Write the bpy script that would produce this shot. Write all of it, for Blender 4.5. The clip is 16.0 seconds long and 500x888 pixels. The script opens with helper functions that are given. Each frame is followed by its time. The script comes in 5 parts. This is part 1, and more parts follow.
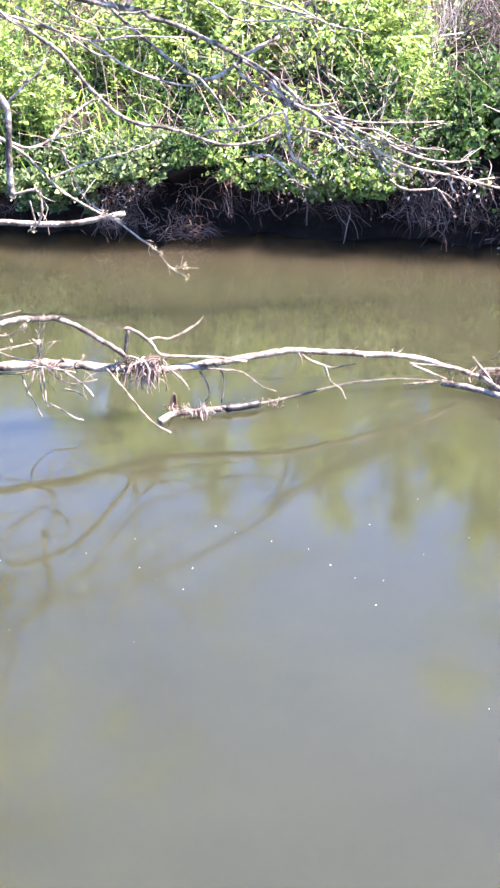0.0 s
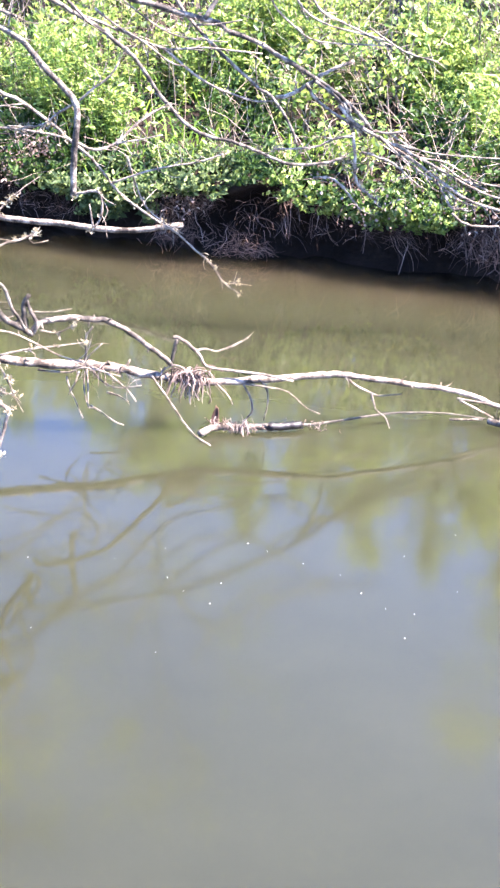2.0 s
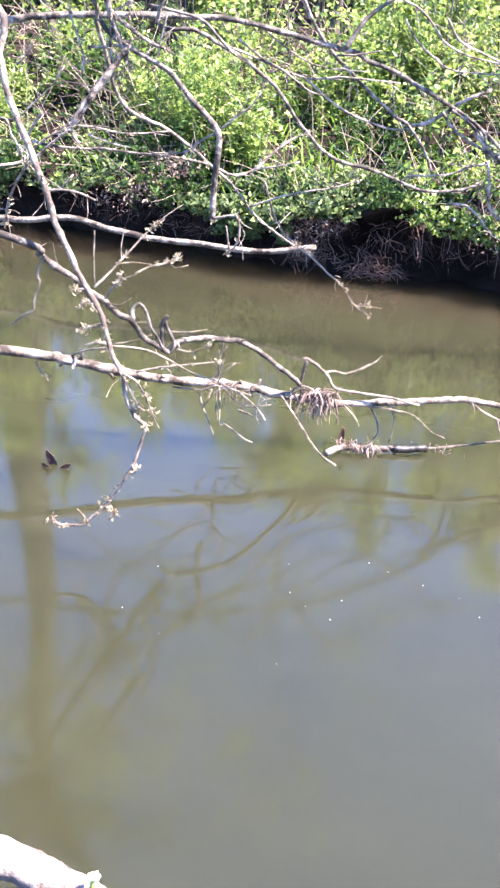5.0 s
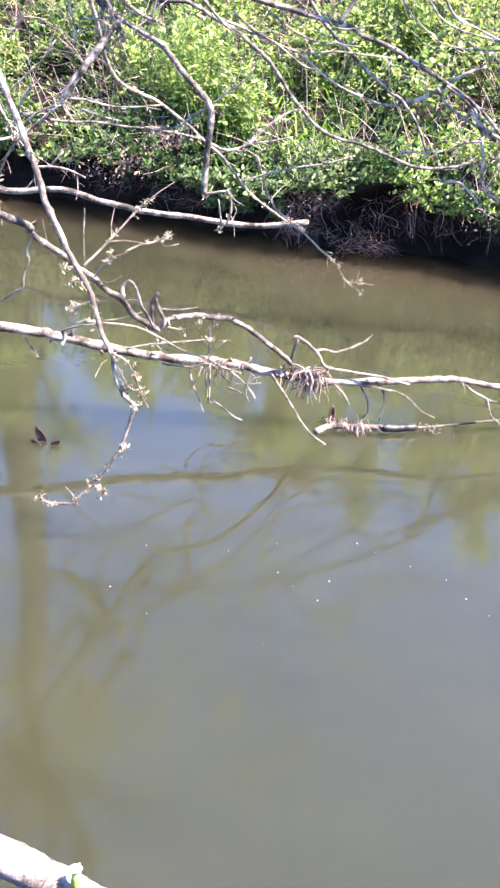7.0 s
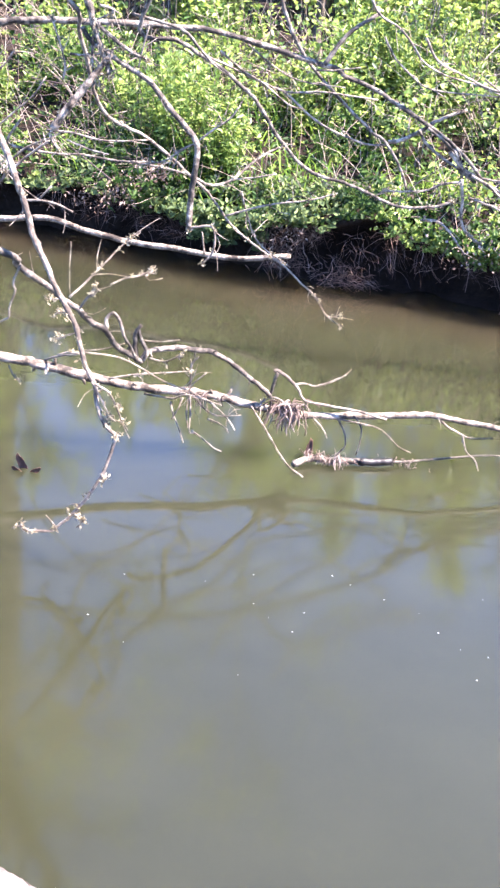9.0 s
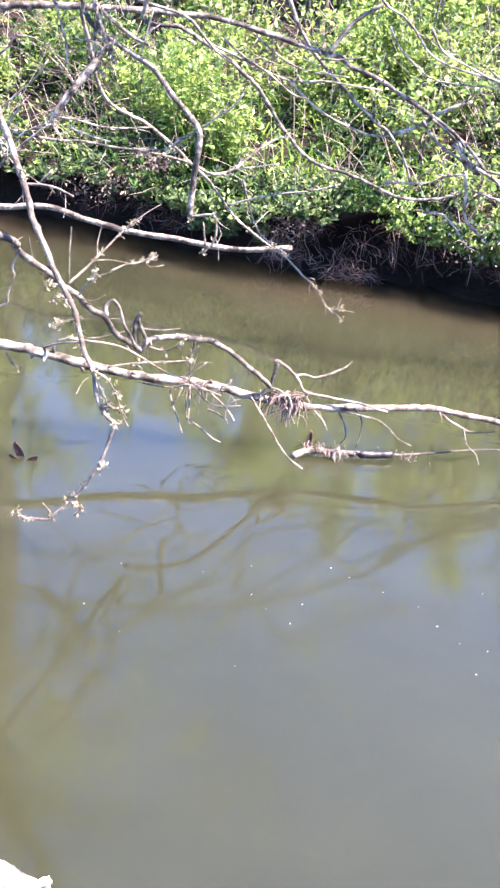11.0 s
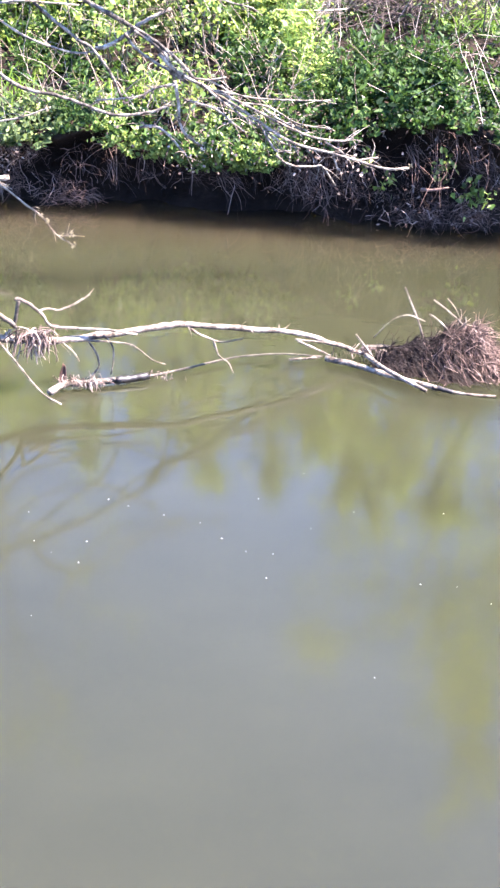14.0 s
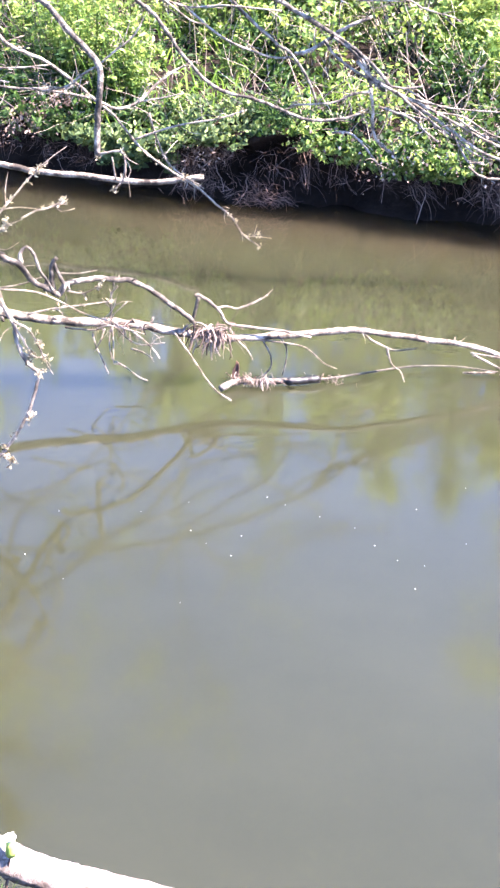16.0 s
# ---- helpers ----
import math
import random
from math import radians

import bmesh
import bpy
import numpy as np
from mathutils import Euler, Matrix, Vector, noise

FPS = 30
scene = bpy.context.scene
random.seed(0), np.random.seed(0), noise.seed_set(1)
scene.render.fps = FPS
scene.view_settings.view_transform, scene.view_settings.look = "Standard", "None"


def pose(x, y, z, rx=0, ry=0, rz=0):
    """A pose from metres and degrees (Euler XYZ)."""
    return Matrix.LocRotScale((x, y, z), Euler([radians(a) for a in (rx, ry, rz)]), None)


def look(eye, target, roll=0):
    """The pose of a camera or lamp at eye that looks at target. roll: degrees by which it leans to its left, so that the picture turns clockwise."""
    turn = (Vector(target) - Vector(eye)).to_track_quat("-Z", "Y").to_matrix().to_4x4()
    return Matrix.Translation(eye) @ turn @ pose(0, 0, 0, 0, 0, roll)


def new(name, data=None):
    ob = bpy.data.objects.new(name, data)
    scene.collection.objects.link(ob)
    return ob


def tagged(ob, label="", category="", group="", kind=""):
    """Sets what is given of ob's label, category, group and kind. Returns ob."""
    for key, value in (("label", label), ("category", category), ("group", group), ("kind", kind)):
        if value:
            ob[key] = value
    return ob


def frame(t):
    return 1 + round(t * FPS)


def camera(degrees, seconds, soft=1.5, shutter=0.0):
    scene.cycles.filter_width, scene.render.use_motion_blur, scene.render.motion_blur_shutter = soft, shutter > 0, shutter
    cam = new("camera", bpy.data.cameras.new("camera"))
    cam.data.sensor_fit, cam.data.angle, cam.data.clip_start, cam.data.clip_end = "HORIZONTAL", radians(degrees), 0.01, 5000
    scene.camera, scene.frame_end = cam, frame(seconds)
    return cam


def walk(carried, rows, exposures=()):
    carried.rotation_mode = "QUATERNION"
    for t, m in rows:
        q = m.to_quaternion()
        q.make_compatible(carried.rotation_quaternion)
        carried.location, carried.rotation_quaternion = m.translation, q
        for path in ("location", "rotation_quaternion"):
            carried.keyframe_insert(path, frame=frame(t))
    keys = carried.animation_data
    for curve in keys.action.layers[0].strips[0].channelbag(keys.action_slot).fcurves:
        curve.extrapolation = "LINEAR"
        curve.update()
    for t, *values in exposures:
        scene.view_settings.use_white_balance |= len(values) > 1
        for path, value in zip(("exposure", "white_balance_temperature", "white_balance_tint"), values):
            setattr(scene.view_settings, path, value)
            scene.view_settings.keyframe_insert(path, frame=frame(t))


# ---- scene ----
cam = camera(24.24, 16.0, soft=2.5)
PATH = [
    (0, (0.088, 0.046, 2.957), (-0.068, 6.317, -0.150), -0.20),
    (0.5, (-0.051, 0.111, 2.857), (-0.024, 6.387, -0.242), 5.53),
    (1, (0.019, 0.124, 2.874), (-0.100, 6.358, -0.308), 3.70),
    (1.5, (0.062, 0.140, 2.884), (-0.268, 6.425, -0.179), 2.96),
    (2, (0.043, 0.102, 2.872), (-0.312, 6.433, -0.093), 4.29),
    (2.5, (0.034, 0.083, 2.881), (-0.302, 6.443, -0.024), 4.02),
    (3, (0.065, 0.076, 2.952), (-0.345, 6.376, -0.073), 1.65),
    (3.5, (0.060, 0.098, 2.896), (-0.398, 6.429, -0.054), 3.66),
    (3.6, (0.031, 0.079, 2.901), (-0.437, 6.481, 0.110), 2.36),
    (3.7, (0.009, 0.067, 2.908), (-0.473, 6.431, 0.033), 3.83),
    (3.8, (0.005, 0.043, 2.923), (-0.589, 6.378, 0.005), 5.01),
    (3.9, (0.020, 0.038, 2.947), (-0.750, 6.294, -0.097), 6.61),
    (4, (0.010, -0.027, 2.922), (-0.916, 6.363, 0.217), 5.97),
    (4.1, (0.045, -0.033, 2.911), (-1.070, 6.257, 0.048), 5.03),
    (4.2, (0.063, -0.038, 2.907), (-1.083, 6.256, 0.065), 3.36),
    (6.3, (-0.006, -0.066, 3.130), (-1.006, 6.115, 0.001), 4.13),
    (6.5, (0.062, -0.068, 3.115), (-0.995, 6.116, 0.009), 3.74),
    (7, (0.048, -0.028, 3.032), (-0.976, 6.161, -0.074), 4.30),
    (7.5, (0.069, 0.014, 2.959), (-0.875, 6.263, -0.051), 4.34),
    (8, (0.050, -0.040, 3.062), (-0.814, 6.205, 0.019), 5.37),
    (8.5, (0.041, -0.094, 3.112), (-0.873, 6.168, 0.121), 6.33),
    (8.7, (0.052, -0.100, 3.109), (-0.864, 6.181, 0.158), 5.90),
    (10.8, (0.041, -0.075, 3.044), (-0.893, 6.182, 0.047), 6.54),
    (11, (0.040, -0.065, 3.045), (-0.861, 6.209, 0.074), 6.68),
    (11.5, (-0.002, -0.032, 3.027), (-0.957, 6.163, -0.088), 6.52),
    (12, (0.004, -0.009, 3.020), (-0.891, 6.141, -0.202), 6.28),
    (12.5, (-0.005, 0.004, 2.984), (-0.731, 6.183, -0.224), 6.62),
    (12.6, (0.013, 0.051, 2.966), (-0.695, 6.256, -0.195), 5.70),
    (12.7, (0.035, 0.051, 2.939), (-0.544, 6.273, -0.216), 5.70),
    (12.8, (0.030, 0.103, 2.970), (-0.181, 6.349, -0.183), 5.46),
    (12.9, (0.007, 0.113, 2.981), (0.027, 6.280, -0.330), 4.06),
    (13, (-0.017, 0.078, 2.995), (0.157, 6.201, -0.393), 3.80),
    (13.5, (-0.003, 0.091, 2.981), (0.683, 6.217, -0.336), 4.39),
    (14, (-0.053, -0.033, 3.095), (0.601, 6.102, -0.212), 4.06),
    (14.5, (-0.003, 0.001, 3.058), (0.674, 6.180, -0.160), 3.57),
    (15, (-0.029, -0.029, 3.079), (0.750, 6.226, 0.035), 4.35),
    (15.5, (-0.061, -0.043, 3.087), (0.705, 6.222, 0.061), 4.53),
    (15.7, (-0.036, -0.043, 3.100), (0.645, 6.185, -0.023), 4.27),
    (15.8, (-0.047, -0.067, 3.098), (0.457, 6.146, -0.087), 4.45),
    (15.9, (0.005, -0.078, 3.097), (0.061, 6.121, -0.155), 5.91),
    (16, (0.055, -0.076, 3.110), (-0.387, 6.059, -0.231), 3.82),
]
walk(cam, [(t, look(eye, target, roll)) for t, eye, target, roll in PATH],
     exposures=[(0.0, 3.46, 6400, 24), (3.6, 3.48, 6400, 24), (4.4, 3.18, 6400, 24), (8.6, 3.16, 6400, 24), (11.4, 3.24, 6400, 24), (12.5, 3.03, 6400, 24), (13.4, 3.42, 6400, 24), (16.0, 3.47, 6400, 24)])

# ---------------------------------------------------------------- world, sun, light
SUN_EL, SUN_AZ = radians(57), radians(93)      # azimuth from +y, negative to the left
sun_way = Vector((math.sin(SUN_AZ) * math.cos(SUN_EL), math.cos(SUN_AZ) * math.cos(SUN_EL), math.sin(SUN_EL)))
world = bpy.data.worlds.new("sky")
scene.world = world
world.use_nodes = True
wn, wl = world.node_tree.nodes, world.node_tree.links
sky = wn.new("ShaderNodeTexSky")
sky.sky_type, sky.sun_disc = "NISHITA", False
sky.sun_elevation, sky.sun_rotation = SUN_EL, SUN_AZ
sky.air_density, sky.dust_density, sky.ozone_density = 1.0, 0.0, 8.0
sky.altitude = 2500.0
wl.new(sky.outputs["Color"], wn["Background"].inputs["Color"])
wn["Background"].inputs["Strength"].default_value = 0.135
lamp = bpy.data.lights.new("sun", "SUN")
lamp.energy, lamp.angle, lamp.color = 5.0, radians(0.55), (1.0, 0.94, 0.85)
sun = new("sun", lamp)
sun.matrix_world = look(sun_way * 60, (0, 0, 0))


# ---------------------------------------------------------------- materials
def material(name, rough=0.7):
    m = bpy.data.materials.new(name)
    m.use_nodes = True
    n = m.node_tree.nodes
    b = n["Principled BSDF"]
    b.inputs["Roughness"].default_value = rough
    return m, n, m.node_tree.links, b


def ramp(n, stops):
    r = n.new("ShaderNodeValToRGB")
    while len(r.color_ramp.elements) < len(stops):
        r.color_ramp.elements.new(0.5)
    for e, (p, c) in zip(r.color_ramp.elements, stops):
        e.position, e.color = p, (*c, 1)
    return r


def noise_tex(n, l, scale, detail=4, rough=0.6, stretch=None):
    co = n.new("ShaderNodeTexCoord")
    t = n.new("ShaderNodeTexNoise")
    t.inputs["Scale"].default_value, t.inputs["Detail"].default_value, t.inputs["Roughness"].default_value = scale, detail, rough
    if stretch:
        mp = n.new("ShaderNodeMapping")
        mp.inputs["Scale"].default_value = stretch
        l.new(co.outputs["Object"], mp.inputs["Vector"])
        l.new(mp.outputs["Vector"], t.inputs["Vector"])
    else:
        l.new(co.outputs["Object"], t.inputs["Vector"])
    return t


def bump(n, l, b, source, strength, distance):
    k = n.new("ShaderNodeBump")
    k.inputs["Strength"].default_value, k.inputs["Distance"].default_value = strength, distance
    l.new(source, k.inputs["Height"])
    l.new(k.outputs["Normal"], b.inputs["Normal"])
    return k


def mixed(n, l, fac, a, b, how="MIX"):
    x = n.new("ShaderNodeMix")
    x.data_type, x.blend_type = "RGBA", how
    if isinstance(fac, float):
        x.inputs["Factor"].default_value = fac
    else:
        l.new(fac, x.inputs["Factor"])
    l.new(a, x.inputs["A"])
    l.new(b, x.inputs["B"])
    return x.outputs["Result"]


def mat_bark(name, dark, mid, light, rough=0.75, fine=60.0, stretch=(1, 1, 1)):
    """Bark or weathered wood: blotches, fine grain and relief."""
    m, n, l, b = material(name, rough)
    big = noise_tex(n, l, 11.0, 6, 0.72)
    fin = noise_tex(n, l, fine, 6, 0.75, stretch)
    r1 = ramp(n, [(0.42, dark), (0.52, mid), (0.66, light)])
    r2 = ramp(n, [(0.34, (0.34, 0.29, 0.26)), (0.50, (0.85, 0.83, 0.81)), (0.62, (1, 1, 1))])
    l.new(big.outputs["Fac"], r1.inputs["Fac"])
    l.new(fin.outputs["Fac"], r2.inputs["Fac"])
    l.new(mixed(n, l, 0.8, r1.outputs["Color"], r2.outputs["Color"], "MULTIPLY"), b.inputs["Base Color"])
    bump(n, l, b, fin.outputs["Fac"], 0.9, 0.008)
    b.inputs["Specular IOR Level"].default_value = 0.3
    return m


def mat_leaf(name, stops, through_light, rough=0.45, thin=0.42, patch=0.6, gloss=0.3):
    """A leaf: colour differs from leaf to leaf and from clump to clump; light shines through."""
    m, n, l, b = material(name, rough)
    geo = n.new("ShaderNodeNewGeometry")
    clump = noise_tex(n, l, 1.1, 3, 0.6)
    add = n.new("ShaderNodeMath")
    add.operation = "MULTIPLY_ADD"
    add.inputs[1].default_value = patch
    l.new(clump.outputs["Fac"], add.inputs[0])
    mul = n.new("ShaderNodeMath")
    mul.operation, mul.inputs[1].default_value = "MULTIPLY", 1.0 - patch
    l.new(geo.outputs["Random Per Island"], mul.inputs[0])
    l.new(mul.outputs[0], add.inputs[2])
    r = ramp(n, stops)
    l.new(add.outputs[0], r.inputs["Fac"])
    l.new(r.outputs["Color"], b.inputs["Base Color"])
    b.inputs["Specular IOR Level"].default_value = gloss
    tr = n.new("ShaderNodeBsdfTranslucent")
    glow = n.new("ShaderNodeRGB")
    glow.outputs[0].default_value = (*through_light, 1)
    l.new(mixed(n, l, 0.55, r.outputs["Color"], glow.outputs[0]), tr.inputs["Color"])
    mix = n.new("ShaderNodeMixShader")
    mix.inputs["Fac"].default_value = thin
    l.new(b.outputs["BSDF"], mix.inputs[1])
    l.new(tr.outputs["BSDF"], mix.inputs[2])
    l.new(mix.outputs["Shader"], n["Material Output"].inputs["Surface"])
    return m


def mat_island(name, stops, rough=0.8):
    """Stalks, straw and roots: one tone for each stalk."""
    m, n, l, b = material(name, rough)
    geo = n.new("ShaderNodeNewGeometry")
    r = ramp(n, stops)
    l.new(geo.outputs["Random Per Island"], r.inputs["Fac"])
    fin = noise_tex(n, l, 45.0, 3)
    r2 = ramp(n, [(0.3, (0.6, 0.57, 0.55)), (0.65, (1, 1, 1))])
    l.new(fin.outputs["Fac"], r2.inputs["Fac"])
    l.new(mixed(n, l, 0.7, r.outputs["Color"], r2.outputs["Color"], "MULTIPLY"), b.inputs["Base Color"])
    b.inputs["Specular IOR Level"].default_value = 0.2
    return m


def mat_earth():
    m, n, l, b = material("earth", 0.95)
    big = noise_tex(n, l, 1.6, 6, 0.65)
    fin = noise_tex(n, l, 24.0, 6, 0.7)
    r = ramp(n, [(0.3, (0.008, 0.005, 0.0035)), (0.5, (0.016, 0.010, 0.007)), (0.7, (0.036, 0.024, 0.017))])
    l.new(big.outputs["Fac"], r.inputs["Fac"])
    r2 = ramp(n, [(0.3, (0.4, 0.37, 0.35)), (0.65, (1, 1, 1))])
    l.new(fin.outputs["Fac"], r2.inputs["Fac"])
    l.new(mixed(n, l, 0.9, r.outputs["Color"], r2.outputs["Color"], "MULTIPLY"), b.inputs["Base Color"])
    bump(n, l, b, fin.outputs["Fac"], 0.9, 0.03)
    b.inputs["Specular IOR Level"].default_value = 0.15
    return m


def mat_water():
    """Silty river water: a murky body under a smooth, faintly rippled surface."""
    m, n, l, b = material("silty_water", 0.06)
    cloud = noise_tex(n, l, 0.5, 4, 0.55, (1.0, 1.5, 1.0))
    r = ramp(n, [(0.3, (0.0168, 0.0171, 0.0088)), (0.5, (0.0191, 0.0194, 0.0100)), (0.7, (0.0216, 0.0219, 0.0114))])
    l.new(cloud.outputs["Fac"], r.inputs["Fac"])
    # browner body colour along the far bank, its edge broken by noise
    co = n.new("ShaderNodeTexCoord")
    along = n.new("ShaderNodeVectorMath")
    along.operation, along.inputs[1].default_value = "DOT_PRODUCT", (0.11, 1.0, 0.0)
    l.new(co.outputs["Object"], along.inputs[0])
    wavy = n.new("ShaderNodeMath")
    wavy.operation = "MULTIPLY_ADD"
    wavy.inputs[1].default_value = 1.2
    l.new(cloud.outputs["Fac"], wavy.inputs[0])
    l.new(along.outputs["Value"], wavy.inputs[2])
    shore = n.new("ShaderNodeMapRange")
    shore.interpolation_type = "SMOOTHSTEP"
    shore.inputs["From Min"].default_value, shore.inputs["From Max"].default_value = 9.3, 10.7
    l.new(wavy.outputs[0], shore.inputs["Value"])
    shore_brown = n.new("ShaderNodeRGB")
    shore_brown.outputs[0].default_value = (0.0245, 0.0185, 0.0112, 1)
    l.new(mixed(n, l, shore.outputs["Result"], r.outputs["Color"], shore_brown.outputs[0]), b.inputs["Base Color"])
    b.inputs["IOR"].default_value = 1.42
    b.subsurface_method = "BURLEY"
    b.inputs["Subsurface Weight"].default_value = 1.0
    b.inputs["Subsurface Radius"].default_value = (1.0, 1.0, 0.8)
    b.inputs["Subsurface Scale"].default_value = 0.9
    wide = noise_tex(n, l, 1.3, 3, 0.5, (0.7, 1.6, 1.0))
    small = noise_tex(n, l, 9.0, 3, 0.55, (0.6, 1.8, 1.0))
    k1 = n.new("ShaderNodeBump")
    k1.inputs["Strength"].default_value, k1.inputs["Distance"].default_value = 0.022, 0.05
    l.new(wide.outputs["Fac"], k1.inputs["Height"])
    k2 = bump(n, l, b, small.outputs["Fac"], 0.016, 0.012)
    l.new(k1.outputs["Normal"], k2.inputs["Normal"])
    return m


def mat_plain(name, a, c, rough=0.7, scale=30.0):
    m, n, l, b = material(name, rough)
    t = noise_tex(n, l, scale, 4)
    r = ramp(n, [(0.35, a), (0.65, c)])
    l.new(t.outputs["Fac"], r.inputs["Fac"])
    l.new(r.outputs["Color"], b.inputs["Base Color"])
    bump(n, l, b, t.outputs["Fac"], 0.3, 0.003)
    return m


WOOD_PALE = mat_bark("weathered_bark", (0.036, 0.026, 0.019), (0.20, 0.160, 0.122), (0.48, 0.41, 0.335))
WOOD_GREY = mat_bark("grey_bark", (0.024, 0.018, 0.014), (0.125, 0.102, 0.080), (0.38, 0.325, 0.265))
TWIG = mat_bark("twig_bark", (0.08, 0.059, 0.045), (0.24, 0.195, 0.152), (0.45, 0.385, 0.32), 0.7, 90)
TRUNK = mat_bark("trunk_bark", (0.05, 0.042, 0.035), (0.10, 0.085, 0.07), (0.17, 0.145, 0.12), 0.9, 30)
LOG_WHITE = mat_bark("peeled_log", (0.13, 0.10, 0.085), (0.27, 0.225, 0.20), (0.40, 0.35, 0.315), 0.6, 40)
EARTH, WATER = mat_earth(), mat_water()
LEAF_FRESH = mat_leaf("fresh_leaf", [(0.24, (0.015, 0.036, 0.010)), (0.48, (0.075, 0.140, 0.026)), (0.78, (0.37, 0.44, 0.125))], (0.44, 0.56, 0.12), 0.45, 0.36, 0.45, 0.3)
# Nettle green; its darkness also serves as shade on wood-edge bushes and trees.
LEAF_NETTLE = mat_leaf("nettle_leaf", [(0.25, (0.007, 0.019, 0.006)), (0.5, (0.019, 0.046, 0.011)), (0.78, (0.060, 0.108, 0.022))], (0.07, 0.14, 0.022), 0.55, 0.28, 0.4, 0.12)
LEAF_WEED = mat_leaf("weed_leaf", [(0.25, (0.020, 0.036, 0.015)), (0.5, (0.064, 0.100, 0.036)), (0.78, (0.20, 0.25, 0.09))], (0.23, 0.31, 0.08), 0.6, 0.32, 0.35, 0.2)
LEAF_TREE = mat_leaf("tree_leaf", [(0.25, (0.08, 0.13, 0.025)), (0.5, (0.15, 0.21, 0.045)), (0.75, (0.25, 0.30, 0.08))], (0.42, 0.54, 0.12), 0.5, 0.6)
GRASS = mat_leaf("grass_blade", [(0.25, (0.05, 0.11, 0.02)), (0.5, (0.10, 0.19, 0.03)), (0.75, (0.16, 0.24, 0.05))], (0.26, 0.42, 0.06), 0.5, 0.35)
STRAW = mat_island("dead_straw", [(0.0, (0.16, 0.115, 0.085)), (0.5, (0.30, 0.235, 0.185)), (1.0, (0.48, 0.41, 0.34))])
ROOT = mat_island("dead_root", [(0.0, (0.026, 0.015, 0.012)), (0.45, (0.070, 0.042, 0.033)), (0.75, (0.17, 0.112, 0.090)), (1.0, (0.40, 0.295, 0.245))])
PALE_ROOT = mat_island("pale_root", [(0.0, (0.05, 0.028, 0.022)), (0.6, (0.15, 0.092, 0.072)), (1.0, (0.34, 0.235, 0.19))])
SHADED_STRAW = mat_island("shaded_straw", [(0.0, (0.010, 0.007, 0.006)), (0.7, (0.022, 0.015, 0.013)), (1.0, (0.07, 0.05, 0.042))])
WRACK = mat_island("caught_straw", [(0.0, (0.045, 0.028, 0.023)), (0.5, (0.15, 0.105, 0.088)), (1.0, (0.40, 0.32, 0.275))])
BRUSH = mat_island("dead_brush", [(0.0, (0.030, 0.021, 0.019)), (0.7, (0.085, 0.062, 0.056)), (1.0, (0.27, 0.215, 0.195))])
DRY_LEAF = mat_leaf("dry_leaf", [(0.25, (0.075, 0.047, 0.037)), (0.5, (0.17, 0.122, 0.097)), (0.75, (0.32, 0.25, 0.205))], (0.25, 0.17, 0.12), 0.8, 0.2, 0.3)
DEAD_LEAF = mat_plain("dead_leaf", (0.042, 0.019, 0.012), (0.10, 0.047, 0.031), 0.95)
WET_BARK = mat_plain("wet_bark", (0.0035, 0.0025, 0.002), (0.012, 0.008, 0.006), 0.55)
BUD = mat_leaf("opening_bud", [(0.25, (0.14, 0.105, 0.065)), (0.5, (0.22, 0.18, 0.115)), (0.75, (0.35, 0.30, 0.21))], (0.28, 0.25, 0.15), 0.7, 0.25, 0.3, 0.2)
FOAM = mat_plain("foam", (0.15, 0.15, 0.13), (0.26, 0.26, 0.23), 0.6)
PETAL = mat_plain("pale_petal", (0.75, 0.73, 0.62), (0.85, 0.84, 0.76), 0.6)

SEPAL = mat_plain("green_sepal", (0.20, 0.30, 0.05), (0.38, 0.46, 0.10), 0.5, 80)


# ---------------------------------------------------------------- mesh helpers
rng = np.random.default_rng(7)


def bent(a, way, length, sag=0.5, curl=0.25, n=4):
    """A limp line from a, starting along way, sagging and curling as it goes."""
    d = np.asarray(way, float) / (np.linalg.norm(way) + 1e-9)
    line = [np.asarray(a, float)]
    for _ in range(n):
        line.append(line[-1] + d * length / n)
        d = d + rng.normal(size=3) * curl + (0, 0, -sag / n)
        d /= np.linalg.norm(d)
    return np.array(line)


class Soup:
    """Vertices and faces gathered before they become one mesh."""

    def __init__(self):
        self.v, self.f = [], []

    def add(self, verts, faces):
        k = len(self.v)
        self.v.extend(verts)
        self.f.extend(tuple(i + k for i in face) for face in faces)

    def mesh(self, name, mat, smooth=True):
        me = bpy.data.meshes.new(name)
        me.from_pydata([tuple(map(float, p)) for p in self.v], [], self.f)
        me.materials.append(mat)
        if smooth:
            me.shade_smooth()
        return me


def thing(name, label, category, at=(0, 0, 0), group="", kind=""):
    ob = new(name)
    ob.location = at
    ob.empty_display_size = 0.1
    return tagged(ob, label, category, group, kind)


def part(name, me, parent, label="", kind=""):
    ob = new(name, me)
    ob.parent = parent
    if parent.parent is None:
        ob.location = -Vector(parent.location)
    return tagged(ob, label, kind=kind)


def smooth_line(pts, per=4):
    """A Catmull-Rom line through the points."""
    p = np.array([q[:3] for q in pts], float)
    if len(p) < 3:
        return np.array([p[0] + (p[-1] - p[0]) * t for t in np.linspace(0, 1, per + 1)])
    p = np.vstack([2 * p[0] - p[1], p, 2 * p[-1] - p[-2]])
    out = []
    for a, b, c, d in zip(p, p[1:], p[2:], p[3:]):
        for t in np.arange(per) / per:
            out.append(0.5 * (2 * b + (c - a) * t + (2 * a - 5 * b + 4 * c - d) * t * t + (3 * b - a - 3 * c + d) * t**3))
    out.append(p[-2])
    return np.array(out)


